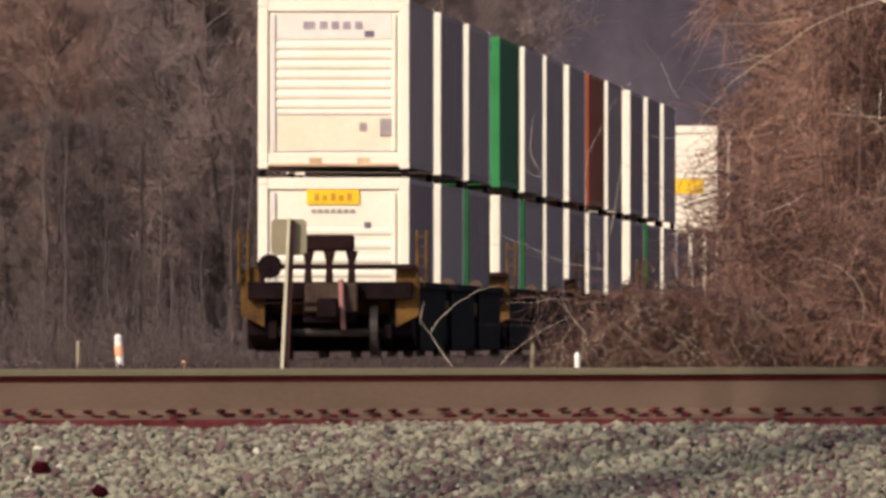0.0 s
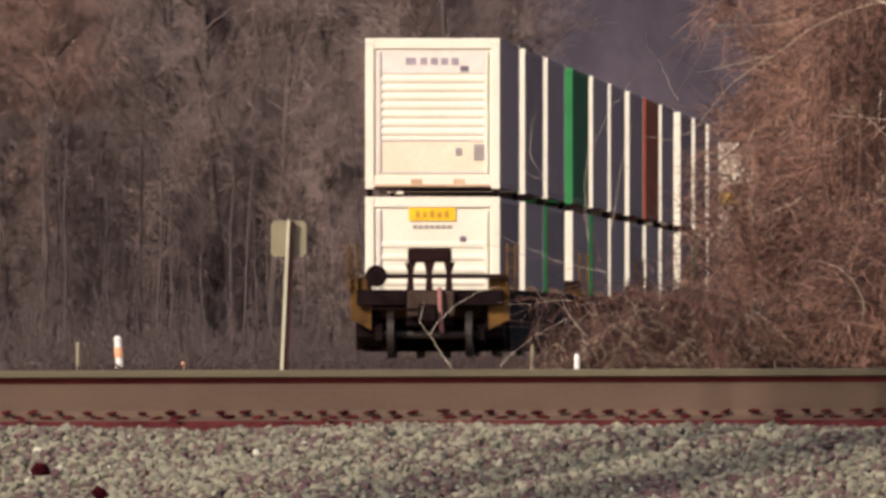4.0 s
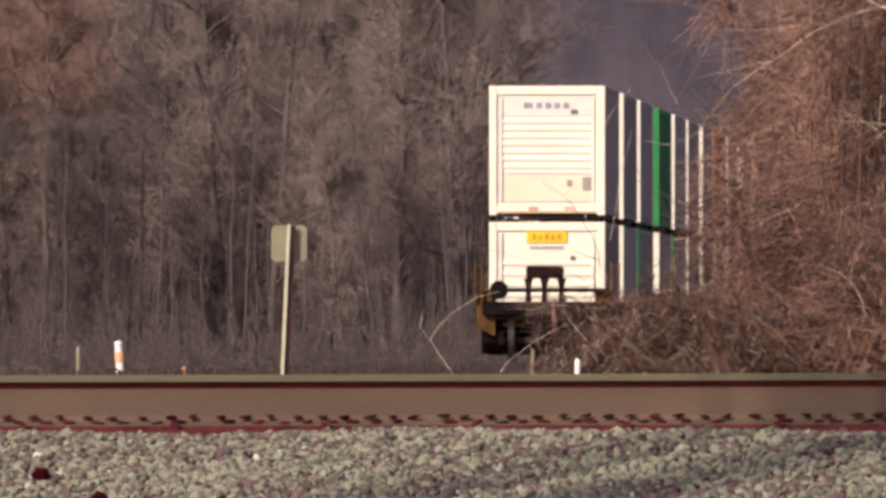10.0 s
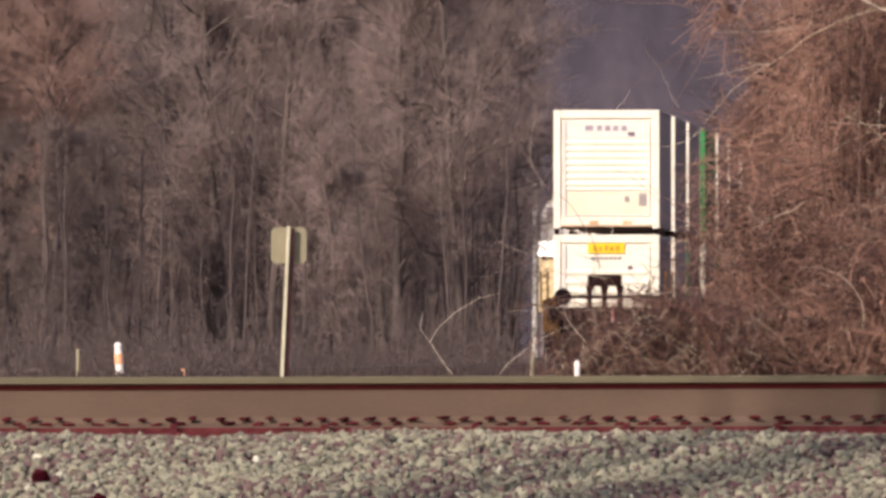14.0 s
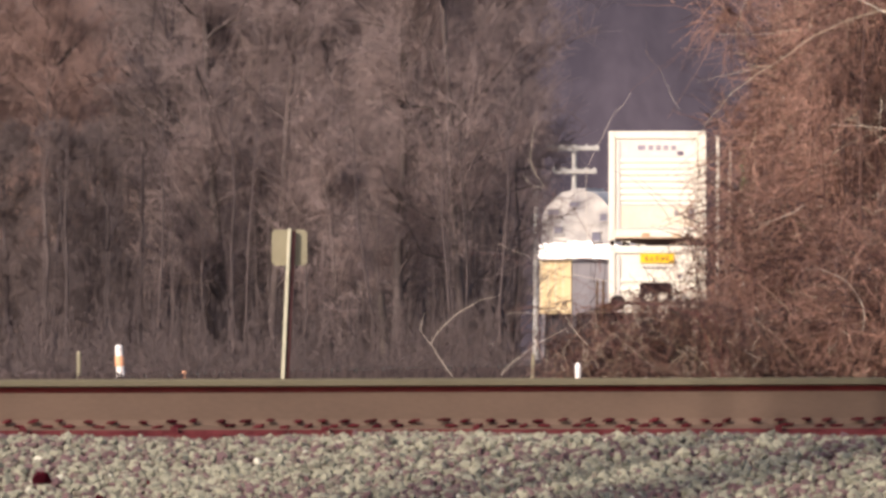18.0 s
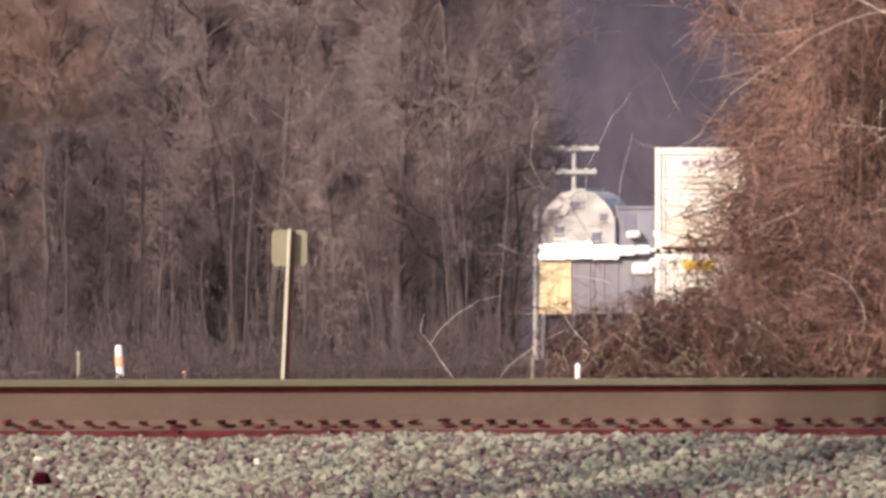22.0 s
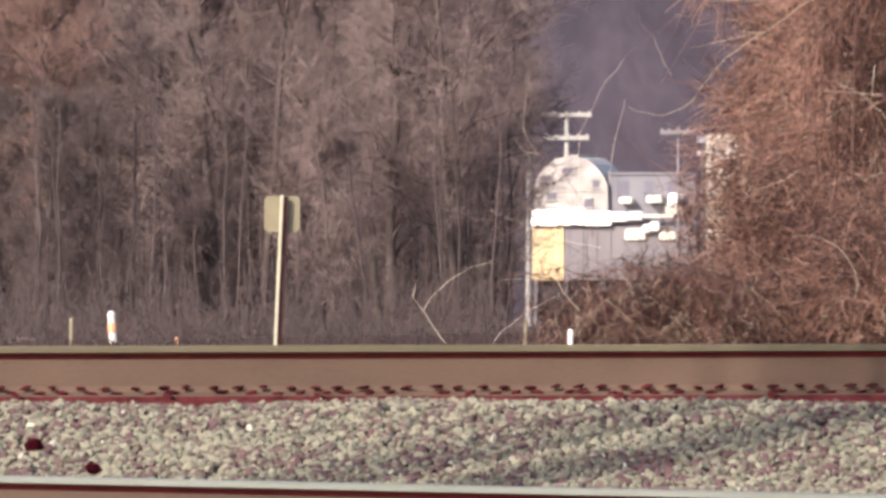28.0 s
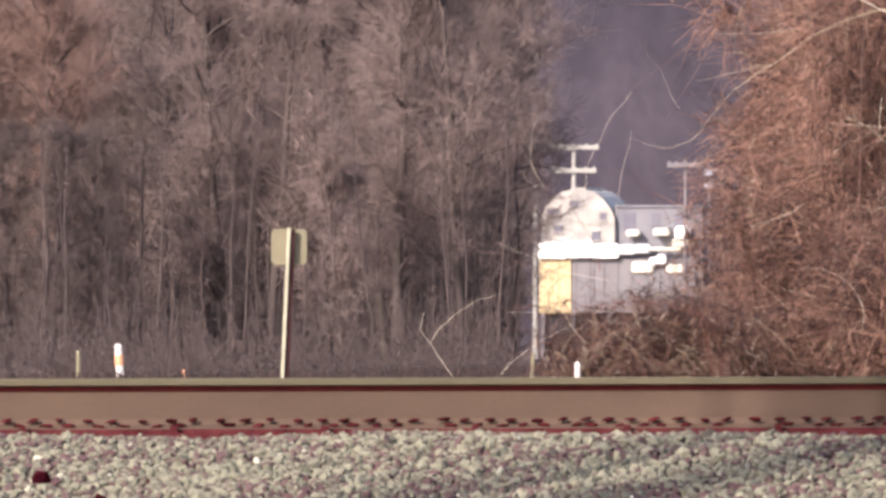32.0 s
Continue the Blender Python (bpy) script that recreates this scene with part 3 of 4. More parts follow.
def well_car(geared):
    """One well of a three-unit double-stack car; the rear unit of three has the end gear, the others share a bogie."""
    root = tagged(empty("well_car"), "double-stack well car darkened as shade, with ochre end gear and ladders" if geared else "double-stack well car unit darkened as shade", "railcar", group="well cars of the train")
    for x in (-1, 1):
        a, b = sorted((x * 1.33, x * 1.48))
        part("side_sill", prism([(0.0, 1.02), (0.4, 0.16), (16.5, 0.16), (16.9, 1.02), (16.9, 1.22), (0.0, 1.22)], "x", a, b), CAR_DARK, root)
        a, b = sorted((x * 1.30, x * 1.55))
        part("top_chord", box((a, b, -0.4, 16.6, 1.2, 1.32), bevel=0.02), CAR_DARK, root)
    part("well_floor", box((-1.33, 1.33, 0.3, 16.7, 0.13, 0.33)), CAR_DARK, root)
    for y0, y1, out in ((-2.3, 0.0, -2.3), (16.95, 18.5, 18.5)):
        part("end_platform", box((-1.4, 1.4, y0, y1, 1.02, 1.32), (-0.45, 0.45, y0, y1, 0.62, 1.02), bevel=0.015), CAR_DARK, root)
        part("bolster", box((-1.46, 1.46, (y0 + y1) / 2 - 0.3, (y0 + y1) / 2 + 0.3, 0.76, 1.02), bevel=0.03), CAR_OCHRE, root)
    if geared:
        # rear end gear
        part("end_beam", box((-1.2, 1.46, -2.29, -2.19, 1.53, 1.62), (-1.2, -1.1, -2.28, -2.18, 1.14, 1.52), bevel=0.012), CAR_RED, root, "dark red end railing")
        part("brake_housing", box((-0.42, 0.42, -2.34, -2.06, 1.84, 2.12), bevel=0.04), CAR_RED, root, "dark red-brown brake housing")
        for x in (-0.42, -0.06, 0.32):
            part("bracket_leg", prism([(x - 0.02, 1.3), (x + 0.12, 1.3), (x + 0.10, 1.62), (x + 0.16, 1.85), (x - 0.05, 1.85), (x, 1.62)], "y", -2.3, -2.12), CAR_RED, root)
        # two dark plates added to fill the shaded space below the platform
        part("shade_plate", box((-1.0, 1.0, -0.16, -0.08, 0.14, 0.62), bevel=0.02), CAR_DARK, root)
        part("shade_apron", box((-1.34, 1.34, -0.06, 0.0, 0.2, 1.02), bevel=0.02), CAR_DARK, root)
        wheel = part("brake_wheel", drum(0.21, -2.42, -2.38, "y", n=20, at=(-1.02, 0, 1.58)), CAR_DARK, root)
        part("wheel_spindle", drum(0.03, -2.45, -2.2, "y", n=8, at=(-1.02, 0, 1.58)), CAR_DARK, wheel)
        for x in (-1.58, 1.46):
            lad = part("ladder", box((x, x + 0.05, -2.2, -2.15, 1.3, 2.2), (x + 0.16, x + 0.21, -2.2, -2.15, 1.3, 2.2), bevel=0.01), CAR_OCHRE, root, "ochre corner ladder")
            for k in range(5):
                part("rung", box((x + 0.05, x + 0.16, -2.19, -2.16, 1.4 + 0.17 * k, 1.42 + 0.17 * k)), CAR_OCHRE, lad)
        for x in (-1, 1):
            a, b = sorted((x * 1.12, x * 1.52))
            part("jacking_bracket", prism([(a, 0.55), (b, 0.75), (b, 1.5), (a, 1.62)] if x > 0 else [(b, 0.55), (a, 0.75), (a, 1.5), (b, 1.62)], "y", -2.1, -1.9), CAR_OCHRE, root, "ochre corner bracket")
        part("draft_sill", box((-0.42, 0.48, -2.5, -2.2, 0.80, 1.30), bevel=0.03), DUSTY_STEEL, root)
        cp = part("coupler", box((-0.12, 0.12, -2.95, -2.4, 0.74, 1.0), (-0.2, 0.16, -3.15, -2.9, 0.70, 1.04), bevel=0.03), CAR_DARK, root)
        part("uncoupling_lever", box((-1.3, 0.2, -2.56, -2.53, 0.94, 0.97)), CAR_DARK, cp)
        hose = np.array([[(0.20, -2.56, 1.35), (0.21, -2.62, 1.1), (0.22, -2.7, 0.8), (0.25, -2.8, 0.5)]])
        part("air_hose", mesh_of("air_hose", [tubes(hose, 0.05, 0.045, 8)]), HOSE_RED, root, "faded red air hose")
    bogie(root, -1.15)
    for x in (-1, 1):
        lo, hi = sorted((x * 1.0, x * 1.4))
        part("end_gusset", prism([(x * 1.42 + 0.15 * math.cos(a), 1.24 + 0.19 * math.sin(a)) for a in np.linspace(0, math.pi, 9)], "y", -0.25, -0.15), RAIL_RUST, root, "dull rounded end gusset")
        part("end_skirt", prism([(-1.9, 0.42), (0.6, 0.18), (0.6, 1.2), (-1.9, 1.02)], "x", lo, hi), CAR_DARK, root)
    return root


def stack():
    """The train, rear car first: what stands on each well."""
    kinds = {
        # ends keep their paint; the second colour is the side with shade mixed in
        "w": (WHITE_PAINT, SHADE_SIDE, "white-ended freight container with ribbed side greyed as shade"),
        "g": (GREEN_PAINT, SHADE_GREEN, "bright green freight container with ribbed side darkened as shade"),
        "d": (MID_GREEN, SHADE_SIDE, "freight container with a dull green end and side greyed as shade"),
        "r": (RED_PAINT, RED_PAINT, "red-brown freight container with ribbed side"),
        "b": (WHITE_PAINT, SHADE_SIDE, "white freight container with a yellow logo band"),
        "y": (CREAM_PAINT, SHADE_SIDE, "plain cream-painted freight container"),
    }
    upper = " w w g w w w r w w w w - - - b w r w w".split(" ")
    lower = " w d w d w w w w w d w w w y w g w w w".split(" ")
    # the rear end of each well's load, behind the train's last: three wells to a car, and a wider gap between cars
    near = [0, 21.4, 41.8, 66.3, 87.3, 107.0, 128.8, 149.4, 170.0, 196.0, 217.6, 238.8, 258.0, 279.4, 300.8, 319.0, 340.5, 361.0, 383.0, 404.5]
    cars = {True: well_car(True), False: well_car(False)}
    made = {}
    for k in range(20):
        y = 541.0 + near[k]
        one = cars[k % 3 == 0] if k < 2 else copy_thing(cars[k % 3 == 0], Matrix.Identity(4))
        MOVING.append((one, y, 0.0))
        for row, lift, high in ((lower, 0.36, TALL - 0.15), (upper, 0.36 + TALL, TALL)):
            code = row[k]
            if k == 0:
                tag = "upper" if row is upper else "lower"
                c = container(LONG, WHITE_PAINT, SHADE_SIDE, "white freight container with a ribbed end and faded lettering" if tag == "upper" else "white freight container with a yellow logo panel", tag, high)
                MOVING.append((c, y, lift))
            elif code not in "-":
                if (code, high) in made:
                    c = copy_thing(made[code, high], Matrix.Identity(4))
                else:
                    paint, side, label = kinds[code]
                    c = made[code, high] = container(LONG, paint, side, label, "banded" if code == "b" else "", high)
                MOVING.append((c, y, lift))


stack()


# ---- lineside things ----
def sign_post():
    root = tagged(empty("lineside_sign", pose(-2.02, 400, 0.84)), "blank pale metal sign plate on a thin leaning post", "sign")
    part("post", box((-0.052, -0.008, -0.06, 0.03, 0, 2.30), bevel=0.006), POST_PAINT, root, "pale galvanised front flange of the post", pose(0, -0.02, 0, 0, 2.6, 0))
    # right half carries the shade of the open channel in its colour
    part("post_channel", box((-0.008, 0.052, -0.02, 0.03, 0, 2.28), bevel=0.004), POST_SHADE, root, "channel half of the post in painted shade", pose(0, -0.02, 0, 0, 2.6, 0))
    bm = prism([(-0.225, 0), (0.225, 0), (0.225, 0.455), (-0.225, 0.455)], "y", 0.05, 0.058)
    bmesh.ops.bevel(bm, geom=[e for e in bm.edges if abs(e.verts[0].co.y - e.verts[1].co.y) > 0.004], offset=0.028, segments=4, affect="EDGES")
    part("plate", bm, SIGN_METAL, root, "blank rounded sign plate", pose(0.072, 0, 1.83))
    for z in (1.95, 2.18):
        part("bolt", drum(0.012, 0.0, 0.06, "y", n=8, at=(0.1, 0, z)), SIGN_METAL, root)


def marker(x, y, top, r, material, label, lean=0.0):
    root = tagged(empty("marker_post", pose(x, y, 0.82, 0, lean, 0)), label, "marker post")
    part("stake", drum(r, 0, top - 0.82, "z", r2=r * 0.85, n=10), material, root)
    part("cap", drum(r * 1.05, top - 0.82, top - 0.78, "z", r2=r * 0.5, n=10), material, root)
    return root


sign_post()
stake = marker(-4.05, 400, 1.63, 0.055, WHITE_MARK, "white marker stake with orange reflective bands", -4)
for z in (0.30, 0.58):
    part("reflective_band", drum(0.058, z, z + 0.13, "z", n=10), ORANGE_GLOW, stake, "orange reflective band")
marker(-4.61, 400, 1.55, 0.03, SIGN_METAL, "short pale weathered stake", 0)
marker(-3.28, 400, 1.3, 0.03, ORANGE_GLOW, "low orange marker stake", 0)
marker(1.045, 246, 1.462, 0.026, WHITE_MARK, "short white marker stake", 0)
marker(1.14, 410, 1.52, 0.03, SIGN_METAL, "short pale weathered stake", 2)


# ---- trees ----
def tree_meshes(seed, tall, crown_from, twigs):
    rng = np.random.default_rng(seed)
    K = 9
    q = np.linspace(0, 1, K)
    lean = rng.normal(size=2) * 0.04
    wob = np.cumsum(rng.normal(size=(K, 2)) * 0.1, axis=0)
    trunk = np.stack([lean[0] * tall * q + wob[:, 0], lean[1] * tall * q + wob[:, 1], tall * q], axis=1)[None]
    limbs = grow(rng, trunk, 30, crown_from, 0.98, tall * 0.26, 0.62, 0.35, 6, 0.4)
    boughs = grow(rng, limbs, 9, 0.2, 1.0, tall * 0.12, 0.6, 0.2, 5, 0.5)
    fine = grow(rng, boughs, twigs, 0.1, 1.0, tall * 0.062, 0.65, 0.12, 3, 0.6)
    r = 0.011 * tall * rng.uniform(0.75, 1.2)
    wood = mesh_of("tree_trunk", [tubes(trunk, r, r * 0.25, 9), tubes(limbs, r * 0.32, r * 0.08, 5)])
    crown = mesh_of("tree_crown", [tubes(boughs, 0.022, 0.010, 3), tubes(fine, 0.0105, 0.005, 3)])
    return wood, crown


def build_woods():
    kinds = []
    for k in range(9):
        wood, crown = tree_meshes(20 + k, (17, 19, 15, 21, 18, 13, 9, 17, 8)[k], (0.07, 0.16, 0.20, 0.12, 0.09, 0.14, 0.03, 0.22, 0.04)[k], 19)
        red = k in (2, 5)
        root = tagged(empty("bare_tree", pose(0, 0, -100)), "leafless tree with reddish twigs" if red else "leafless tree with dark twigs" if k > 6 else "leafless grey-brown woodland tree", "tree", group="trees of the wood")
        part("trunk", wood, DARK_BARK if k > 6 else BARK, root)
        part("crown", crown, TWIG_RED if red else DARK_TWIG if k > 6 else TWIG, root)
        kinds.append(root)
    rng = np.random.default_rng(77)
    used = set()
    for row in range(9):
        y = 1150 + row * 32
        x = -20.5 + rng.uniform(0, 2)
        while x < 0.0026 * y - 0.6:
            k = int(rng.integers(6)) if rng.uniform() > 0.35 else 6
            if x < -10.5 and row < 5:
                k = int(rng.choice([2, 5, 2, 0]))
            side = x / y
            if -0.0110 < side < -0.0083 and row < 6:
                k = 8 if k == 6 else 7
            elif side > -0.0083 and k in (2, 5) and row < 4:
                k = 4 if k == 2 else 0
            elif side < -0.0110 and row == 0 and k == 0:
                k = 8
            m = pose(x, y + rng.uniform(-10, 10), 0.85, 0, 0, rng.uniform(0, 360))
            if k in used:
                copy_thing(kinds[k], m)
            else:
                used.add(k)
                kinds[k].matrix_basis = m
            x += rng.uniform(1.6, 3.4)
    for x, y, k in ((2.6, 1700, 1), (3.6, 2080, 3), (2.4, 1640, 6), (2.9, 1760, 6)):
        copy_thing(kinds[k], pose(x, y, 0.9, 0, 0, x * 77))
    # low dark growth along the edge
    for x, y in ((-15.6, 1140), (-13.9, 1136), (-12.9, 1143)):
        copy_thing(kinds[8], pose(x, y, 0.85, 0, 0, x * 50))
    # a few trees that stand out by their bark
    for seed, tall, x, bark, label in ((41, 19, -11.2, DARK_BARK, "dark-barked leafless tree"), (42, 16, -9.9, DARK_BARK, "dark-barked leafless tree"),
                                       (43, 20, -0.75, DARK_BARK, "dark-barked leaning leafless tree"), (44, 19, -3.3, PALE_BARK, "pale-barked leafless tree"),
                                       (45, 21, -12.3, PALE_BARK, "pale-barked leafless tree"), (46, 17, 2.2, DARK_BARK, "dark-barked leafless tree"), (47, 20, -1.9, PALE_BARK, "pale-barked leafless tree"), (48, 18, -4.9, PALE_BARK, "pale-barked leafless tree"),
                                       (49, 12, -15.1, DARK_BARK, "dark-barked leafless tree"), (50, 10, -13.6, DARK_BARK, "dark-barked leafless tree")):
        wood, crown = tree_meshes(seed, tall, 0.2, 14)
        root = tagged(empty("bare_tree", pose(x * 1.035, 1186, 0.85, 0, 2.2 if x == -0.75 else 0, 0)), label + " at the wood's edge", "tree", group="trees of the wood")
        part("trunk", wood, bark, root)
        part("crown", crown, BRUSH if tall < 13 else TWIG, root)
    # saplings and brush between the trees
    n = 1700
    y = rng.uniform(1130, 1420, n)
    tall = rng.uniform(4.0, 12.0, n)
    y[:420], tall[:420] = rng.uniform(980, 1130, 420), rng.uniform(0.5, 3.6, 420) ** 1.2 * 0.6
    y[420:520], tall[420:520] = rng.uniform(700, 1100, 100), rng.uniform(0.2, 0.6, 100)
    x = rng.uniform(-0.0175, 0.0024, n) * y
    x = np.minimum(x, -1.87 + SLOPE * (y - 541.0) - 3.0)
    y[520:900], x[520:900], tall[520:900] = rng.uniform(1780, 1890, 380), rng.uniform(6.2, 16.0, 380), rng.uniform(1.0, 2.9, 380)
    q = np.linspace(0, 1, 6)
    P = np.stack([x[:, None] + q * rng.normal(size=(n, 1)) * 0.5, y[:, None] + 0 * q, 0.8 + tall[:, None] * q], axis=2)
    P[:, 1:-1, 0] += rng.normal(size=(n, 4)) * 0.07
    fine = np.concatenate([grow(rng, P[:900], 20, 0.05, 1.0, 0.55, 0.6, 0.3, 4, 0.5), grow(rng, P[900:], 40, 0.05, 1.0, 1.5, 0.65, 0.15, 4, 0.6)])
    tagged(part("saplings", mesh_of("saplings", [tubes(P, np.where(tall < 3.5, 0.03, rng.uniform(0.03, 0.10, n)), 0.012, 5), tubes(fine, 0.014, 0.006, 3)]), BRUSH), "thin leafless saplings and brush at the wood's edge", "saplings", kind="stuff")


build_woods()


def build_grass():
    rng = np.random.default_rng(8)
    n = 26000
    y = rng.uniform(430, 1130, n)
    x = rng.uniform(-0.0155, 0.0155, n) * y
    off = np.abs(x - (-1.87 + SLOPE * (y - 541.0)))
    keep = off > 2.5
    x, y = x[keep], y[keep]
    n = len(x)
    tall = rng.uniform(0.04, 0.18, n) * (0.4 + 0.8 * np.sin(x * 1.3 + y * 0.05) ** 2)
    # a verge of taller weeds beside the line
    m = 9000
    vy = rng.uniform(330, 700, m)
    vx = -1.87 + SLOPE * (vy - 541.0) + rng.uniform(1.9, 3.4, m)
    x, y, n = np.concatenate([x, vx]), np.concatenate([y, vy]), n + m
    tall = np.concatenate([tall, rng.uniform(0.25, 0.56, m)])
    q = np.linspace(0, 1, 3)
    lean = rng.normal(size=(n, 1)) * 0.12
    P = np.stack([x[:, None] + lean * q ** 2, y[:, None] + 0 * q, 0.8 + tall[:, None] * q], axis=2)
    tagged(part("dry_grass", mesh_of("dry_grass", [tubes(P, 0.02, 0.006, 3)]), GRASS), "dry brown winter grass along the line", "grass", kind="stuff")
    # open ground round the camera
    n = 5000
    y, x = rng.uniform(-8, 92, n), rng.normal(size=n) * 14
    tall = rng.uniform(0.08, 0.3, n)
    lean = rng.normal(size=(n, 1)) * 0.1
    base = np.interp(y, [-400, 0, 60, 98], [-0.2, 0.0, 0.1, 0.3])
    P = np.stack([x[:, None] + lean * q ** 2, y[:, None] + 0 * q, base[:, None] - 0.02 + tall[:, None] * q], axis=2)
    tagged(part("field_grass", mesh_of("field_grass", [tubes(P, 0.006, 0.002, 3)]), GRASS), "sparse dry grass on the open ground", "grass", kind="stuff")


build_grass()


# ---- thicket ----
SHRUB_SHIFT = 0.12


def thicket(name, label, rng, canes, tall, reach, per, twigs, length, spread, r, wood, pale_each, droop=0.22, bare=0.04):
    """A shrub: canes that rise from one foot and arch over, drooping branches and many thin curved twigs."""
    root = tagged(empty(name), label, "shrub", group="shrubs of the thicket")
    q = np.linspace(0, 1, 8)
    foot = rng.normal(size=(canes, 3)) * np.array([spread, spread * 0.8, 0.0])
    out = np.clip(rng.normal(size=(canes, 2)), -1.3, 1.3) * reach
    H = tall * rng.uniform(0.30, 1.05, canes)
    turn = rng.uniform(1.15, 1.9, canes)[:, None] * q
    P = foot[:, None] + np.stack([out[:, :1] * H[:, None] * (1 - np.cos(turn)), out[:, 1:] * H[:, None] * (1 - np.cos(turn)), H[:, None] * np.sin(turn)], axis=2)
    P[:, 1:, :2] += np.cumsum(rng.normal(size=(canes, 7, 2)) * 0.022, axis=1)
    branches = grow(rng, P, per, bare, 1.0, length * 1.9, 0.80, 0.05, 7, 1.0, droop)
    fine = grow(rng, branches, twigs, 0.05, 1.0, length, 0.72, -0.05, 4, 1.3, droop)
    for k in range(canes):
        part("stem", mesh_of("stem", [tubes(P[k:k + 1], 0.010, 0.003, 5)]), BRAMBLE, root)
    tagged(part("branch_tangle", mesh_of("branch_tangle", [tubes(branches, r * 1.35, r * 0.6, 3)]), wood, root), kind="stuff")
    tagged(part("twig_tangle", mesh_of("twig_tangle", [tubes(fine, r * (0.5 + 1.7 * rng.uniform(0, 1, len(fine)) ** 3), r * 0.4, 3)]), wood, root), kind="stuff")
    # pale share of the twigs, painted highlights
    shoots = grow(rng, branches[::pale_each], 1, 0.2, 1.0, length * 0.9, 0.7, 0.05, 6, 1.2, droop)
    tagged(part("pale_twig_tangle", mesh_of("pale_twig_tangle", [tubes(shoots, r * rng.uniform(0.5, 1.3, len(shoots)), r * 0.35, 3)]), PALE_TWIG, root, "pale twigs standing in for glints"), kind="stuff")
    return root


def arch(root, x, z, heading, length, curl, r, material, label, y=-2.5):
    """One bare shoot that sets out at a heading in the upright plane across the view and curls on its way."""
    rng = np.random.default_rng(int(abs(x * 1000) + length * 100))
    K = 13
    kink = rng.normal(size=K - 1) * 6
    ang = np.radians(heading + curl * np.linspace(0, 1, K - 1) + kink - kink.mean())
    P = np.zeros((1, K, 3))
    P[0, 1:, 0], P[0, 1:, 2] = np.cumsum(np.cos(ang)) * length / (K - 1), np.cumsum(np.sin(ang)) * length / (K - 1)
    P += np.array([x, y, z])
    P[0, :, 1] += np.cumsum(rng.normal(size=K)) * 0.01
    part("shoot", mesh_of("shoot", [tubes(P, r * 0.75, r * 0.35, 5)]), material, root, label)


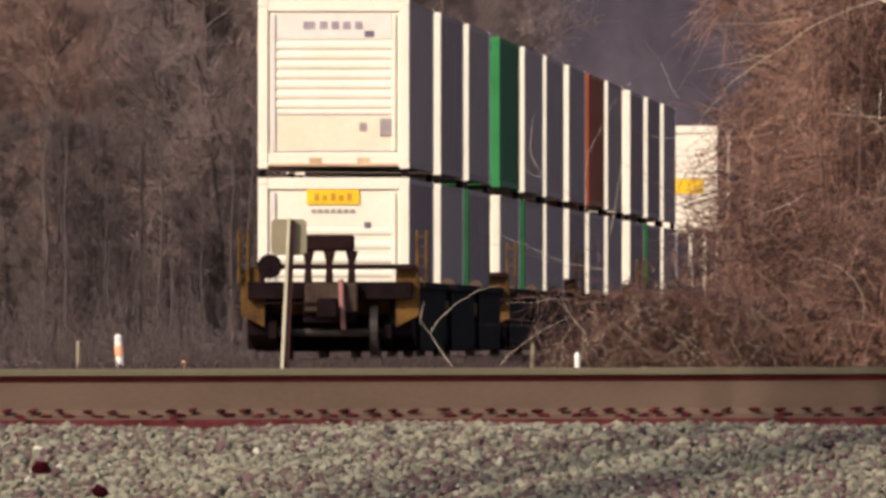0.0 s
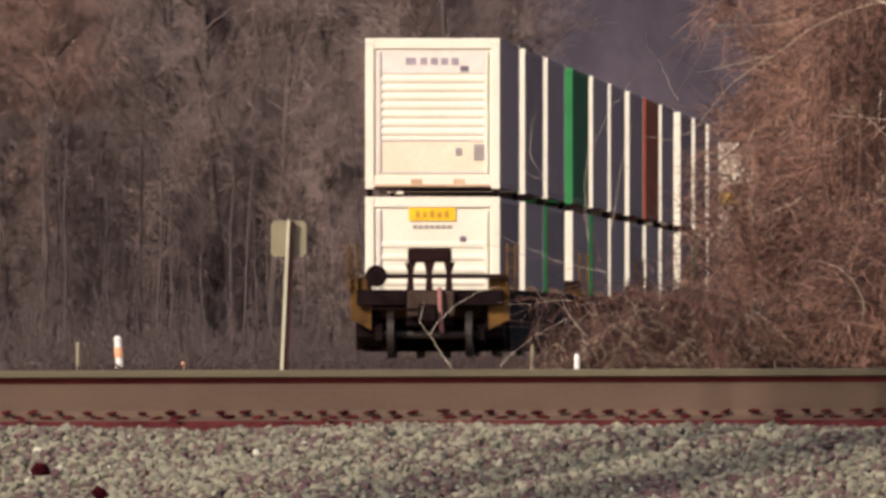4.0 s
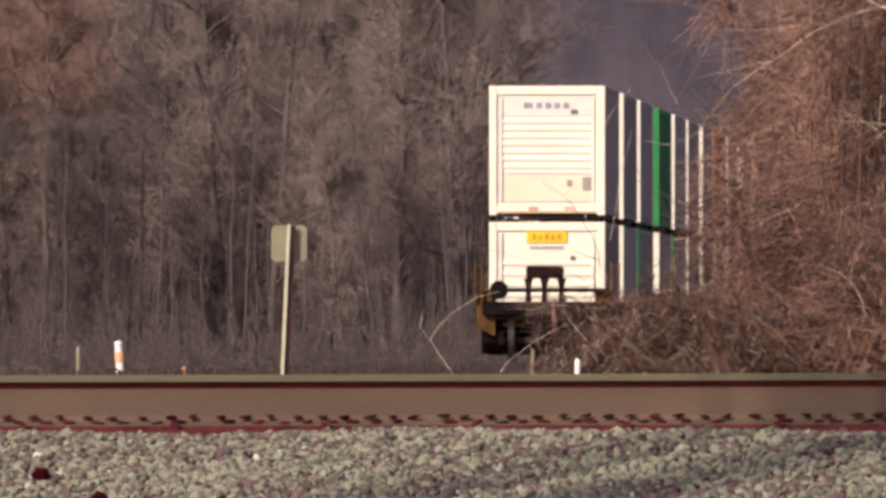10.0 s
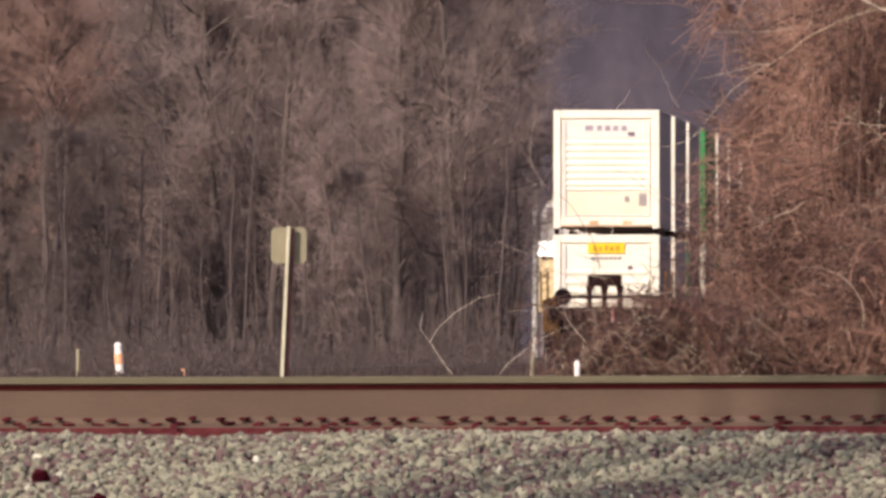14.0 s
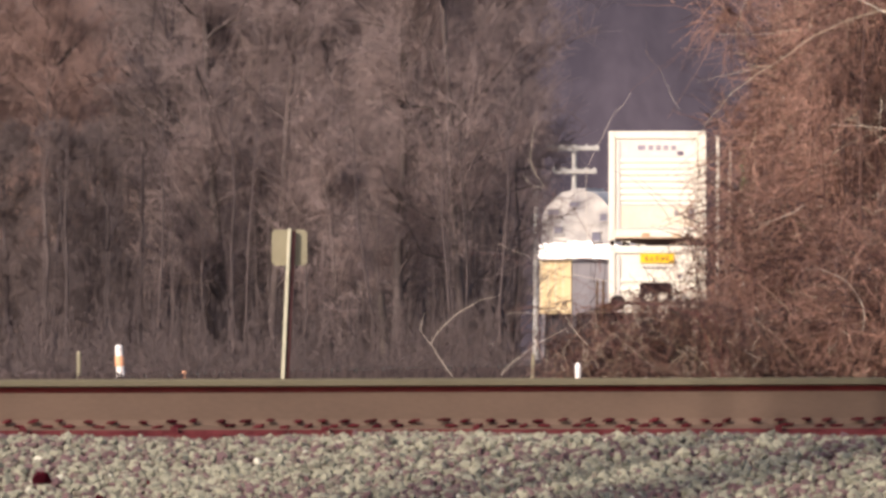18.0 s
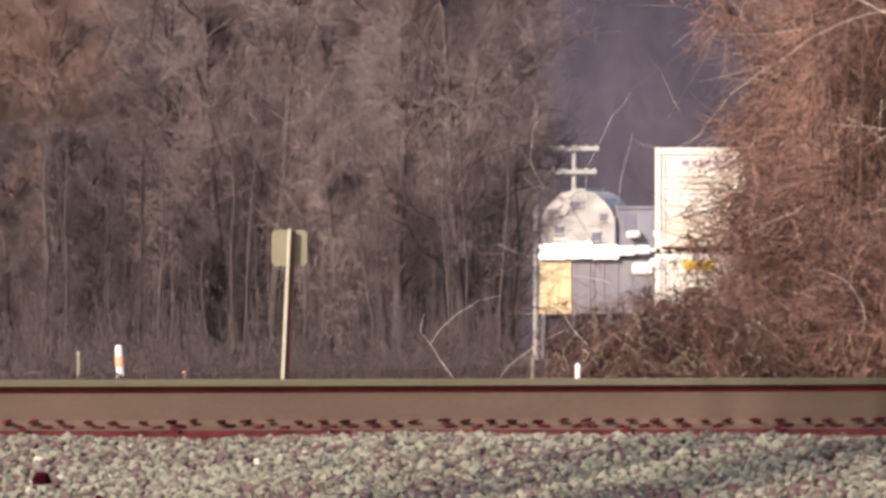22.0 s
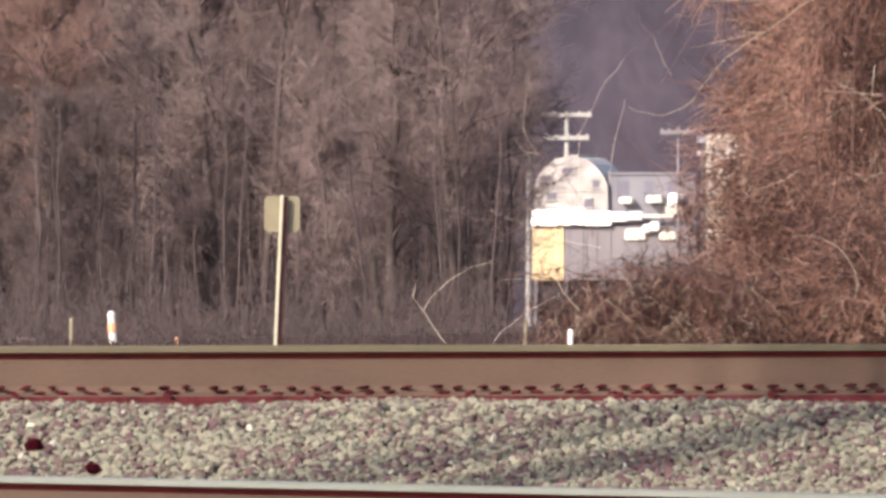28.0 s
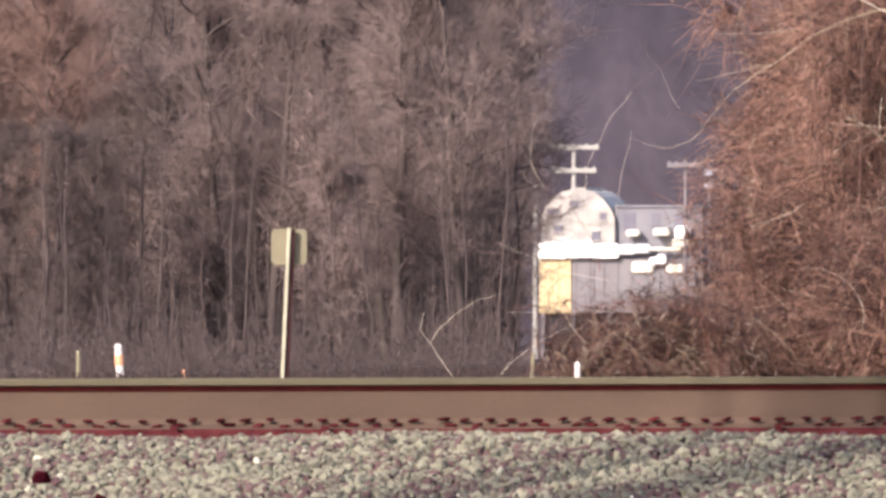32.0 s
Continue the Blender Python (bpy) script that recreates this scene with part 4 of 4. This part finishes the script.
def build_thicket():
    rng = np.random.default_rng(11)
    label = "dense leafless russet thicket beside the line"
    kinds = [thicket("thicket_shrub", label, rng, 40, 5.0, 0.11, 13, 22, 0.30, 0.40, 0.0035, SHRUB, 2) for _ in range(2)]
    kinds.append(thicket("thicket_shrub", "low dense leafless russet shrub beside the line", rng, 40, 1.85, 0.18, 12, 20, 0.28, 0.42, 0.0035, SHRUB, 2))
    spots = ((0, 3.75, 252, 0), (1, 4.7, 253, 40), (0, 5.6, 251, 200), (1, 3.95, 256, 15), (0, 4.4, 258, 100), (1, 5.3, 257, 280),
             (2, 3.6, 249, 0), (2, 4.2, 248, 120), (2, 5.0, 248.5, 220), (2, 3.7, 253, 300), (1, 3.75, 254, 0), (0, 3.55, 256, 230), (2, 3.05, 251, 190),
             (0, 3.35, 254, 310), (1, 3.5, 260, 150), (0, 3.4, 257, 60), (2, 2.7, 253.5, 80), (1, 3.5, 251, 170))
    for i, (k, x, y, turn) in enumerate(spots):
        m = pose(x + SHRUB_SHIFT, y, 0.82, 0, 0, turn)
        if i in (0, 1, 6):
            kinds[k].matrix_basis = m
        else:
            copy_thing(kinds[k], m)
    for x, y in ((2.95, 258.0), (3.25, 260.0)):
        high = thicket("thicket_shrub", "tall leafless russet shrub with bare lower stems", rng, 24, 4.9, 0.10, 15, 20, 0.30, 0.26, 0.0035, SHRUB, 2, 0.22, 0.68)
        high.matrix_basis = pose(x, y, 0.82)
    mound = thicket("low_bramble", "low tangled brown bramble mound", rng, 120, 1.16, 0.36, 9, 13, 0.24, 0.30, 0.0032, BRAMBLE, 3, 0.7)
    mound.matrix_basis = pose(1.80, 249, 0.84)
    side = thicket("low_bramble", "small tangled bramble beside the line", rng, 60, 0.80, 0.36, 8, 10, 0.20, 0.22, 0.0030, BRAMBLE, 3, 0.7)
    side.matrix_basis = pose(1.22, 248.6, 0.84)
    pale, dark, cane = "pale bare shoot", "dark red bare shoot", "yellow-brown arching branch"
    x0, z0, y0 = 1.80, 0.84, -1.0
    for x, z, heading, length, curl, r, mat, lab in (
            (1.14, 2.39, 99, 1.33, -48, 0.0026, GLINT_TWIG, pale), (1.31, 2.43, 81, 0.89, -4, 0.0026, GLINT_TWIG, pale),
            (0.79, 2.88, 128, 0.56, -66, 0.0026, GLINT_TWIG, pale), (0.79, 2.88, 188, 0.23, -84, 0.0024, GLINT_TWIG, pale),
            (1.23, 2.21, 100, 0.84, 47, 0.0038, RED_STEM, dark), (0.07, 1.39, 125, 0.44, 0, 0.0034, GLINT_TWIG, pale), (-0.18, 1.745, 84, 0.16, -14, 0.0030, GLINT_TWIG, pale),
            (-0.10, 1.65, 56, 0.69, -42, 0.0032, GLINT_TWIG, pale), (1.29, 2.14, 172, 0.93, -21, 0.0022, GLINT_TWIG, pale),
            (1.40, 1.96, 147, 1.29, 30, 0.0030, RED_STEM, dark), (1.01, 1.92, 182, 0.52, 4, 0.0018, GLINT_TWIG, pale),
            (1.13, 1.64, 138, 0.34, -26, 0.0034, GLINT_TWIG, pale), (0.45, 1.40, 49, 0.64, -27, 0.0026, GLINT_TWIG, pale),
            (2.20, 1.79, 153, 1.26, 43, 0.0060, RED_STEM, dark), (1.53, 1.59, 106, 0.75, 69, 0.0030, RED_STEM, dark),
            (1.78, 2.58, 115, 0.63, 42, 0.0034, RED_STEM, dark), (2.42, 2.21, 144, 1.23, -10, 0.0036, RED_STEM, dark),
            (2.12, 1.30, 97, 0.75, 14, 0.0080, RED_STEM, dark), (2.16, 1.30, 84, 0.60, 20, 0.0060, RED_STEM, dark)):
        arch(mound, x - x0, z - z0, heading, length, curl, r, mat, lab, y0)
    for k in range(40):
        mat = (CANE, BRAMBLE, RED_STEM)[k % 3]
        arch(mound, rng.uniform(-0.85, 0.7), rng.uniform(0.25, 0.85), rng.uniform(30, 150), rng.uniform(0.35, 0.8), rng.choice([-1, 1]) * rng.uniform(40, 130), rng.uniform(0.0012, 0.0022), mat, "arching bramble cane", rng.uniform(-1.0, -0.3))
    for k in range(110):
        mat = (BRAMBLE, CANE, BRAMBLE, RED_STEM, BRAMBLE, PALE_TWIG)[k % 6]
        arch(mound, rng.uniform(-0.75, 0.7), rng.uniform(0.65, 1.05), rng.choice([-1, 1, 1]) * rng.uniform(15, 60) + 270, rng.uniform(0.3, 0.7), rng.uniform(-60, 60), rng.uniform(0.0012, 0.0022), mat, "drooping bramble cane", rng.uniform(-1.2, -0.6))
    # short curls in a near-white colour, as glints on the mound
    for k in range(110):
        arch(mound, rng.uniform(-0.85, 0.75), rng.uniform(0.15, 1.0), rng.uniform(0, 360), rng.uniform(0.05, 0.16), rng.choice([-1, 1]) * rng.uniform(30, 110), rng.uniform(0.0013, 0.0027), GLINT_TWIG, "curled twig coloured as a glint", rng.uniform(-1.2, -0.7))
    top = kinds[0]
    x0, z0 = 3.75 + SHRUB_SHIFT, 0.82
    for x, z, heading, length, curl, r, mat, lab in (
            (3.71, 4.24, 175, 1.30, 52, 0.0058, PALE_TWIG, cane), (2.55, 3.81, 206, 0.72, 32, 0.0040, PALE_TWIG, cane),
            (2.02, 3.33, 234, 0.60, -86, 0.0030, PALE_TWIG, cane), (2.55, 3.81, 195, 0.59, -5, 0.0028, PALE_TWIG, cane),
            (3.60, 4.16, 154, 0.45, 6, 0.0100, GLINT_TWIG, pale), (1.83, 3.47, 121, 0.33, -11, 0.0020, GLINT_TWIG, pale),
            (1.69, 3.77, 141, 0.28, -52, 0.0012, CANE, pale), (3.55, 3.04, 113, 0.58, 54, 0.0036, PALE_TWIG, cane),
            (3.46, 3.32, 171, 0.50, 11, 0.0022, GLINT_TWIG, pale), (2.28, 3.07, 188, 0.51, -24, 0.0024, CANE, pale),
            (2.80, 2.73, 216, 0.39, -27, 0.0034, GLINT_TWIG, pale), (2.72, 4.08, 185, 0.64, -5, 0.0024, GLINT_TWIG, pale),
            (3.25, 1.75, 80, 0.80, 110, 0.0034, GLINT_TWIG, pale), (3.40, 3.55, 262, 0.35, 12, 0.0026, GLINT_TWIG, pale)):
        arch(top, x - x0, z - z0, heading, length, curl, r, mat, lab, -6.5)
    # loops and twig ends whose light colours imitate sun glints on the thicket
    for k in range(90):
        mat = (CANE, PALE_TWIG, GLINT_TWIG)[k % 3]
        arch(top, rng.uniform(-1.35, 0.35), rng.uniform(0.5, 3.5), rng.uniform(0, 360), rng.uniform(0.06, 0.26) * (0.4 if k % 3 == 2 else 1), rng.choice([-1, 1]) * rng.uniform(5, 60), rng.uniform(0.0012, 0.0022), mat, "twig toned as if sunlit", rng.uniform(-6.0, -4.2))


build_thicket()


# ---- far buildings and poles ----
def utility_pole(x, y, top, arms, r, label, wood=POLE_WOOD):
    root = tagged(empty("utility_pole", pose(x, y, 0.9)), label, "utility pole")
    part("pole", drum(r, 0, top - 0.9, "z", r2=r * 0.7, n=12), wood, root)
    for z, half in arms:
        arm = part("crossarm", box((-half, half, -0.3, -0.14, z - 1.13, z - 0.85), bevel=0.02), wood, root)
        for k in (-0.9, -0.5, 0.5, 0.9):
            part("insulator", drum(0.085, z - 0.85, z - 0.74, "z", r2=0.05, n=8, at=(half * k, -0.22, 0)), wood, arm)


utility_pole(7.95, 1922, 14.1, ((13.95, 1.5), (12.55, 1.35)), 0.2, "pale timber utility pole with two crossarms")
utility_pole(5.5, 1880, 11.4, (), 0.19, "plain pale timber pole")
utility_pole(14.55, 1900, 13.0, ((12.75, 1.1),), 0.13, "slim grey pole with one short crossarm", GREY_WALL)


# poles out of view, added to cast the shadow bands on the ballast
utility_pole(-19.55, 84.98, 25.0, (), 0.20, "tall unseen pole added to shade the ballast")
utility_pole(-20.25, 84.98, 25.0, (), 0.11, "tall unseen pole added to shade the ballast")
# slim ones out of view, added for narrow shadows on the rail web
for x, r in ((0.95, 0.014), (1.16, 0.010), (1.56, 0.03)):
    utility_pole(x - 0.669 * 9.4, 109 - 0.743 * 9.4, 9.0, (), r, "slim unseen pole added to shade the rail")


def industrial_building():
    root = tagged(empty("industrial_building", pose(9.3, 1905, 0.9, 0, 0, -9)), "pale industrial building with a shining metal canopy and yellow wall", "building")
    # solid box whose dark colour stands for the shade of an open bay
    part("base_wall", box((-3.4, 4.4, 0.3, 8, 0, 2.9)), SHADED_OPENING, root, "dark solid wall in place of a shaded ground floor")
    for x in (-3.45, -1.6, 0.6, 2.6, 4.3):
        part("column", box((x, x + 0.22, 0.0, 0.22, 0, 2.9)), GREY_WALL, root)
    part("yellow_wall", box((-3.55, -1.62, -0.1, 8, 2.9, 6.15)), YELLOW_WALL, root, "sunlit pale yellow wall panel")
    for k in range(4):
        part("panel_joint", box((-3.5 + 0.46 * k, -3.47 + 0.46 * k, -0.115, -0.1, 2.95, 6.1)), CREAM_PAINT, root)
    part("grey_wall", box((-1.62, 6.4, 0, 8, 2.9, 6.15)), GREY_WALL, root)
    for k in range(9):
        part("wall_rib", box((-1.4 + 0.85 * k, -1.3 + 0.85 * k, -0.05, 0.0, 2.9, 6.1)), GREY_WALL, root)
    for x0, x1, z0, z1 in ((-3.6, -1.9, 6.18, 7.12), (-1.9, -0.3, 6.24, 7.22), (-0.3, 1.3, 6.20, 7.05), (1.3, 2.3, 6.42, 7.0), (2.3, 3.2, 6.5, 7.05)):
        part("canopy", prism([(-0.45, z0), (-0.15, z1), (0.1, z1), (0.1, z0)], "x", x0, x1, bevel=0.06), BRIGHT_METAL, root, "shining bare metal canopy sheet")
    part("canopy_edge", box((3.2, 5.1, -0.2, 0.1, 6.62, 6.86), bevel=0.04), WHITE_PAINT, root, "white canopy edge")
    part("upper_wall", box((-3.5, 1.0, 0.25, 8, 7.05, 8.2)), CLADDING, root)
    arc = [(-1.25 + 2.25 * math.cos(a), 8.2 + 2.15 * math.sin(a) + 0.06 * math.sin(7 * a)) for a in np.linspace(math.pi, 0, 15)]
    part("rounded_roof", prism(arc, "y", 0.2, 8), CLADDING, root, "pale rounded roof end")
    part("roof_ridge", box((-1.7, -0.8, 0.3, 7.8, 10.3, 10.45), bevel=0.03), CLADDING, root)
    for x, z, wd, ht in ((-3.1, 8.85, 0.7, 0.34), (-1.75, 9.35, 0.6, 0.3), (-2.7, 7.75, 0.5, 0.4), (-0.4, 7.3, 0.5, 0.5), (0.1, 8.5, 0.4, 0.4)):
        win = part("window", box((x, x + wd, 0.17, 0.3, z, z + ht)), BLUE_GLASS, root, "dull blue-grey window")
        part("window_sill", box((x - 0.06, x + wd + 0.06, 0.1, 0.25, z - 0.09, z)), CLADDING, win)
        part("window_head", box((x - 0.06, x + wd + 0.06, 0.12, 0.25, z + ht, z + ht + 0.07)), CLADDING, win)
    part("annex", box((1.0, 6.3, 0.6, 7, 6.15, 9.25)), BLUE_CLADDING, root, "blue-grey flat-roofed annex")
    part("annex_parapet", box((0.95, 6.35, 0.5, 7.1, 9.25, 9.4)), BLUE_CLADDING, root)
    for x, wd in ((1.5, 0.7), (3.2, 0.45), (4.6, 0.6)):
        part("annex_opening", box((x, x + wd, 0.55, 0.66, 7.9, 8.9)), BLUE_GLASS, root, "dull blue-grey opening")
    # white blocks added where bright spots show on the annex
    for x, z, wd, ht in ((1.75, 7.5, 0.8, 0.4), (3.4, 7.55, 0.95, 0.45), (4.55, 6.9, 1.2, 0.45), (2.1, 5.3, 1.3, 0.7), (4.2, 5.3, 1.0, 0.5)):
        part("vent_box", prism([(-0.25, z), (-0.16, z + ht), (0.62, z + ht), (0.62, z)], "x", x, x + wd, bevel=0.08), WHITE_PAINT, root, "white block added for a bright spot")
    # tilted metal blocks added to throw sun glints
    for x, z, wd, ht in ((4.75, 7.35, 0.85, 0.75), (3.15, 5.75, 0.5, 0.5), (3.6, 5.85, 0.6, 0.55)):
        part("metal_vent", prism([(-0.45, z), (-0.2, z + ht), (0.62, z + ht), (0.62, z)], "x", x, x + wd, bevel=0.08), BRIGHT_METAL, root, "shining metal block added for a sun glint")


def yard_lamp():
    root = tagged(empty("yard_lamp", pose(15.97, 1898, 0.9)), "slim grey yard lamp with two shining heads", "lamp post")
    part("pole", drum(0.09, 0, 11.5, "z", r2=0.06, n=10), GREY_WALL, root)
    for x, z in ((-0.1, 10.3), (-0.15, 11.1)):
        arm = part("lamp_arm", box((min(x, 0), 0.9, -0.06, 0.06, z + 0.30, z + 0.38)), CLADDING, root)
        part("lamp_head", prism([(-0.35, z), (-0.12, z + 0.42), (0.15, z + 0.42), (0.15, z)], "x", x - 0.2, x + 0.3, bevel=0.06), BRIGHT_METAL, arm, "shining metal lamp head")


yard_lamp()
industrial_building()


# ---- the train rolls away ----
def motions():
    for thing, y, lift in MOVING:
        walk(thing, [(t, on_line(y + SPEED * t, lift)) for t in range(0, 33, 4)])


motions()
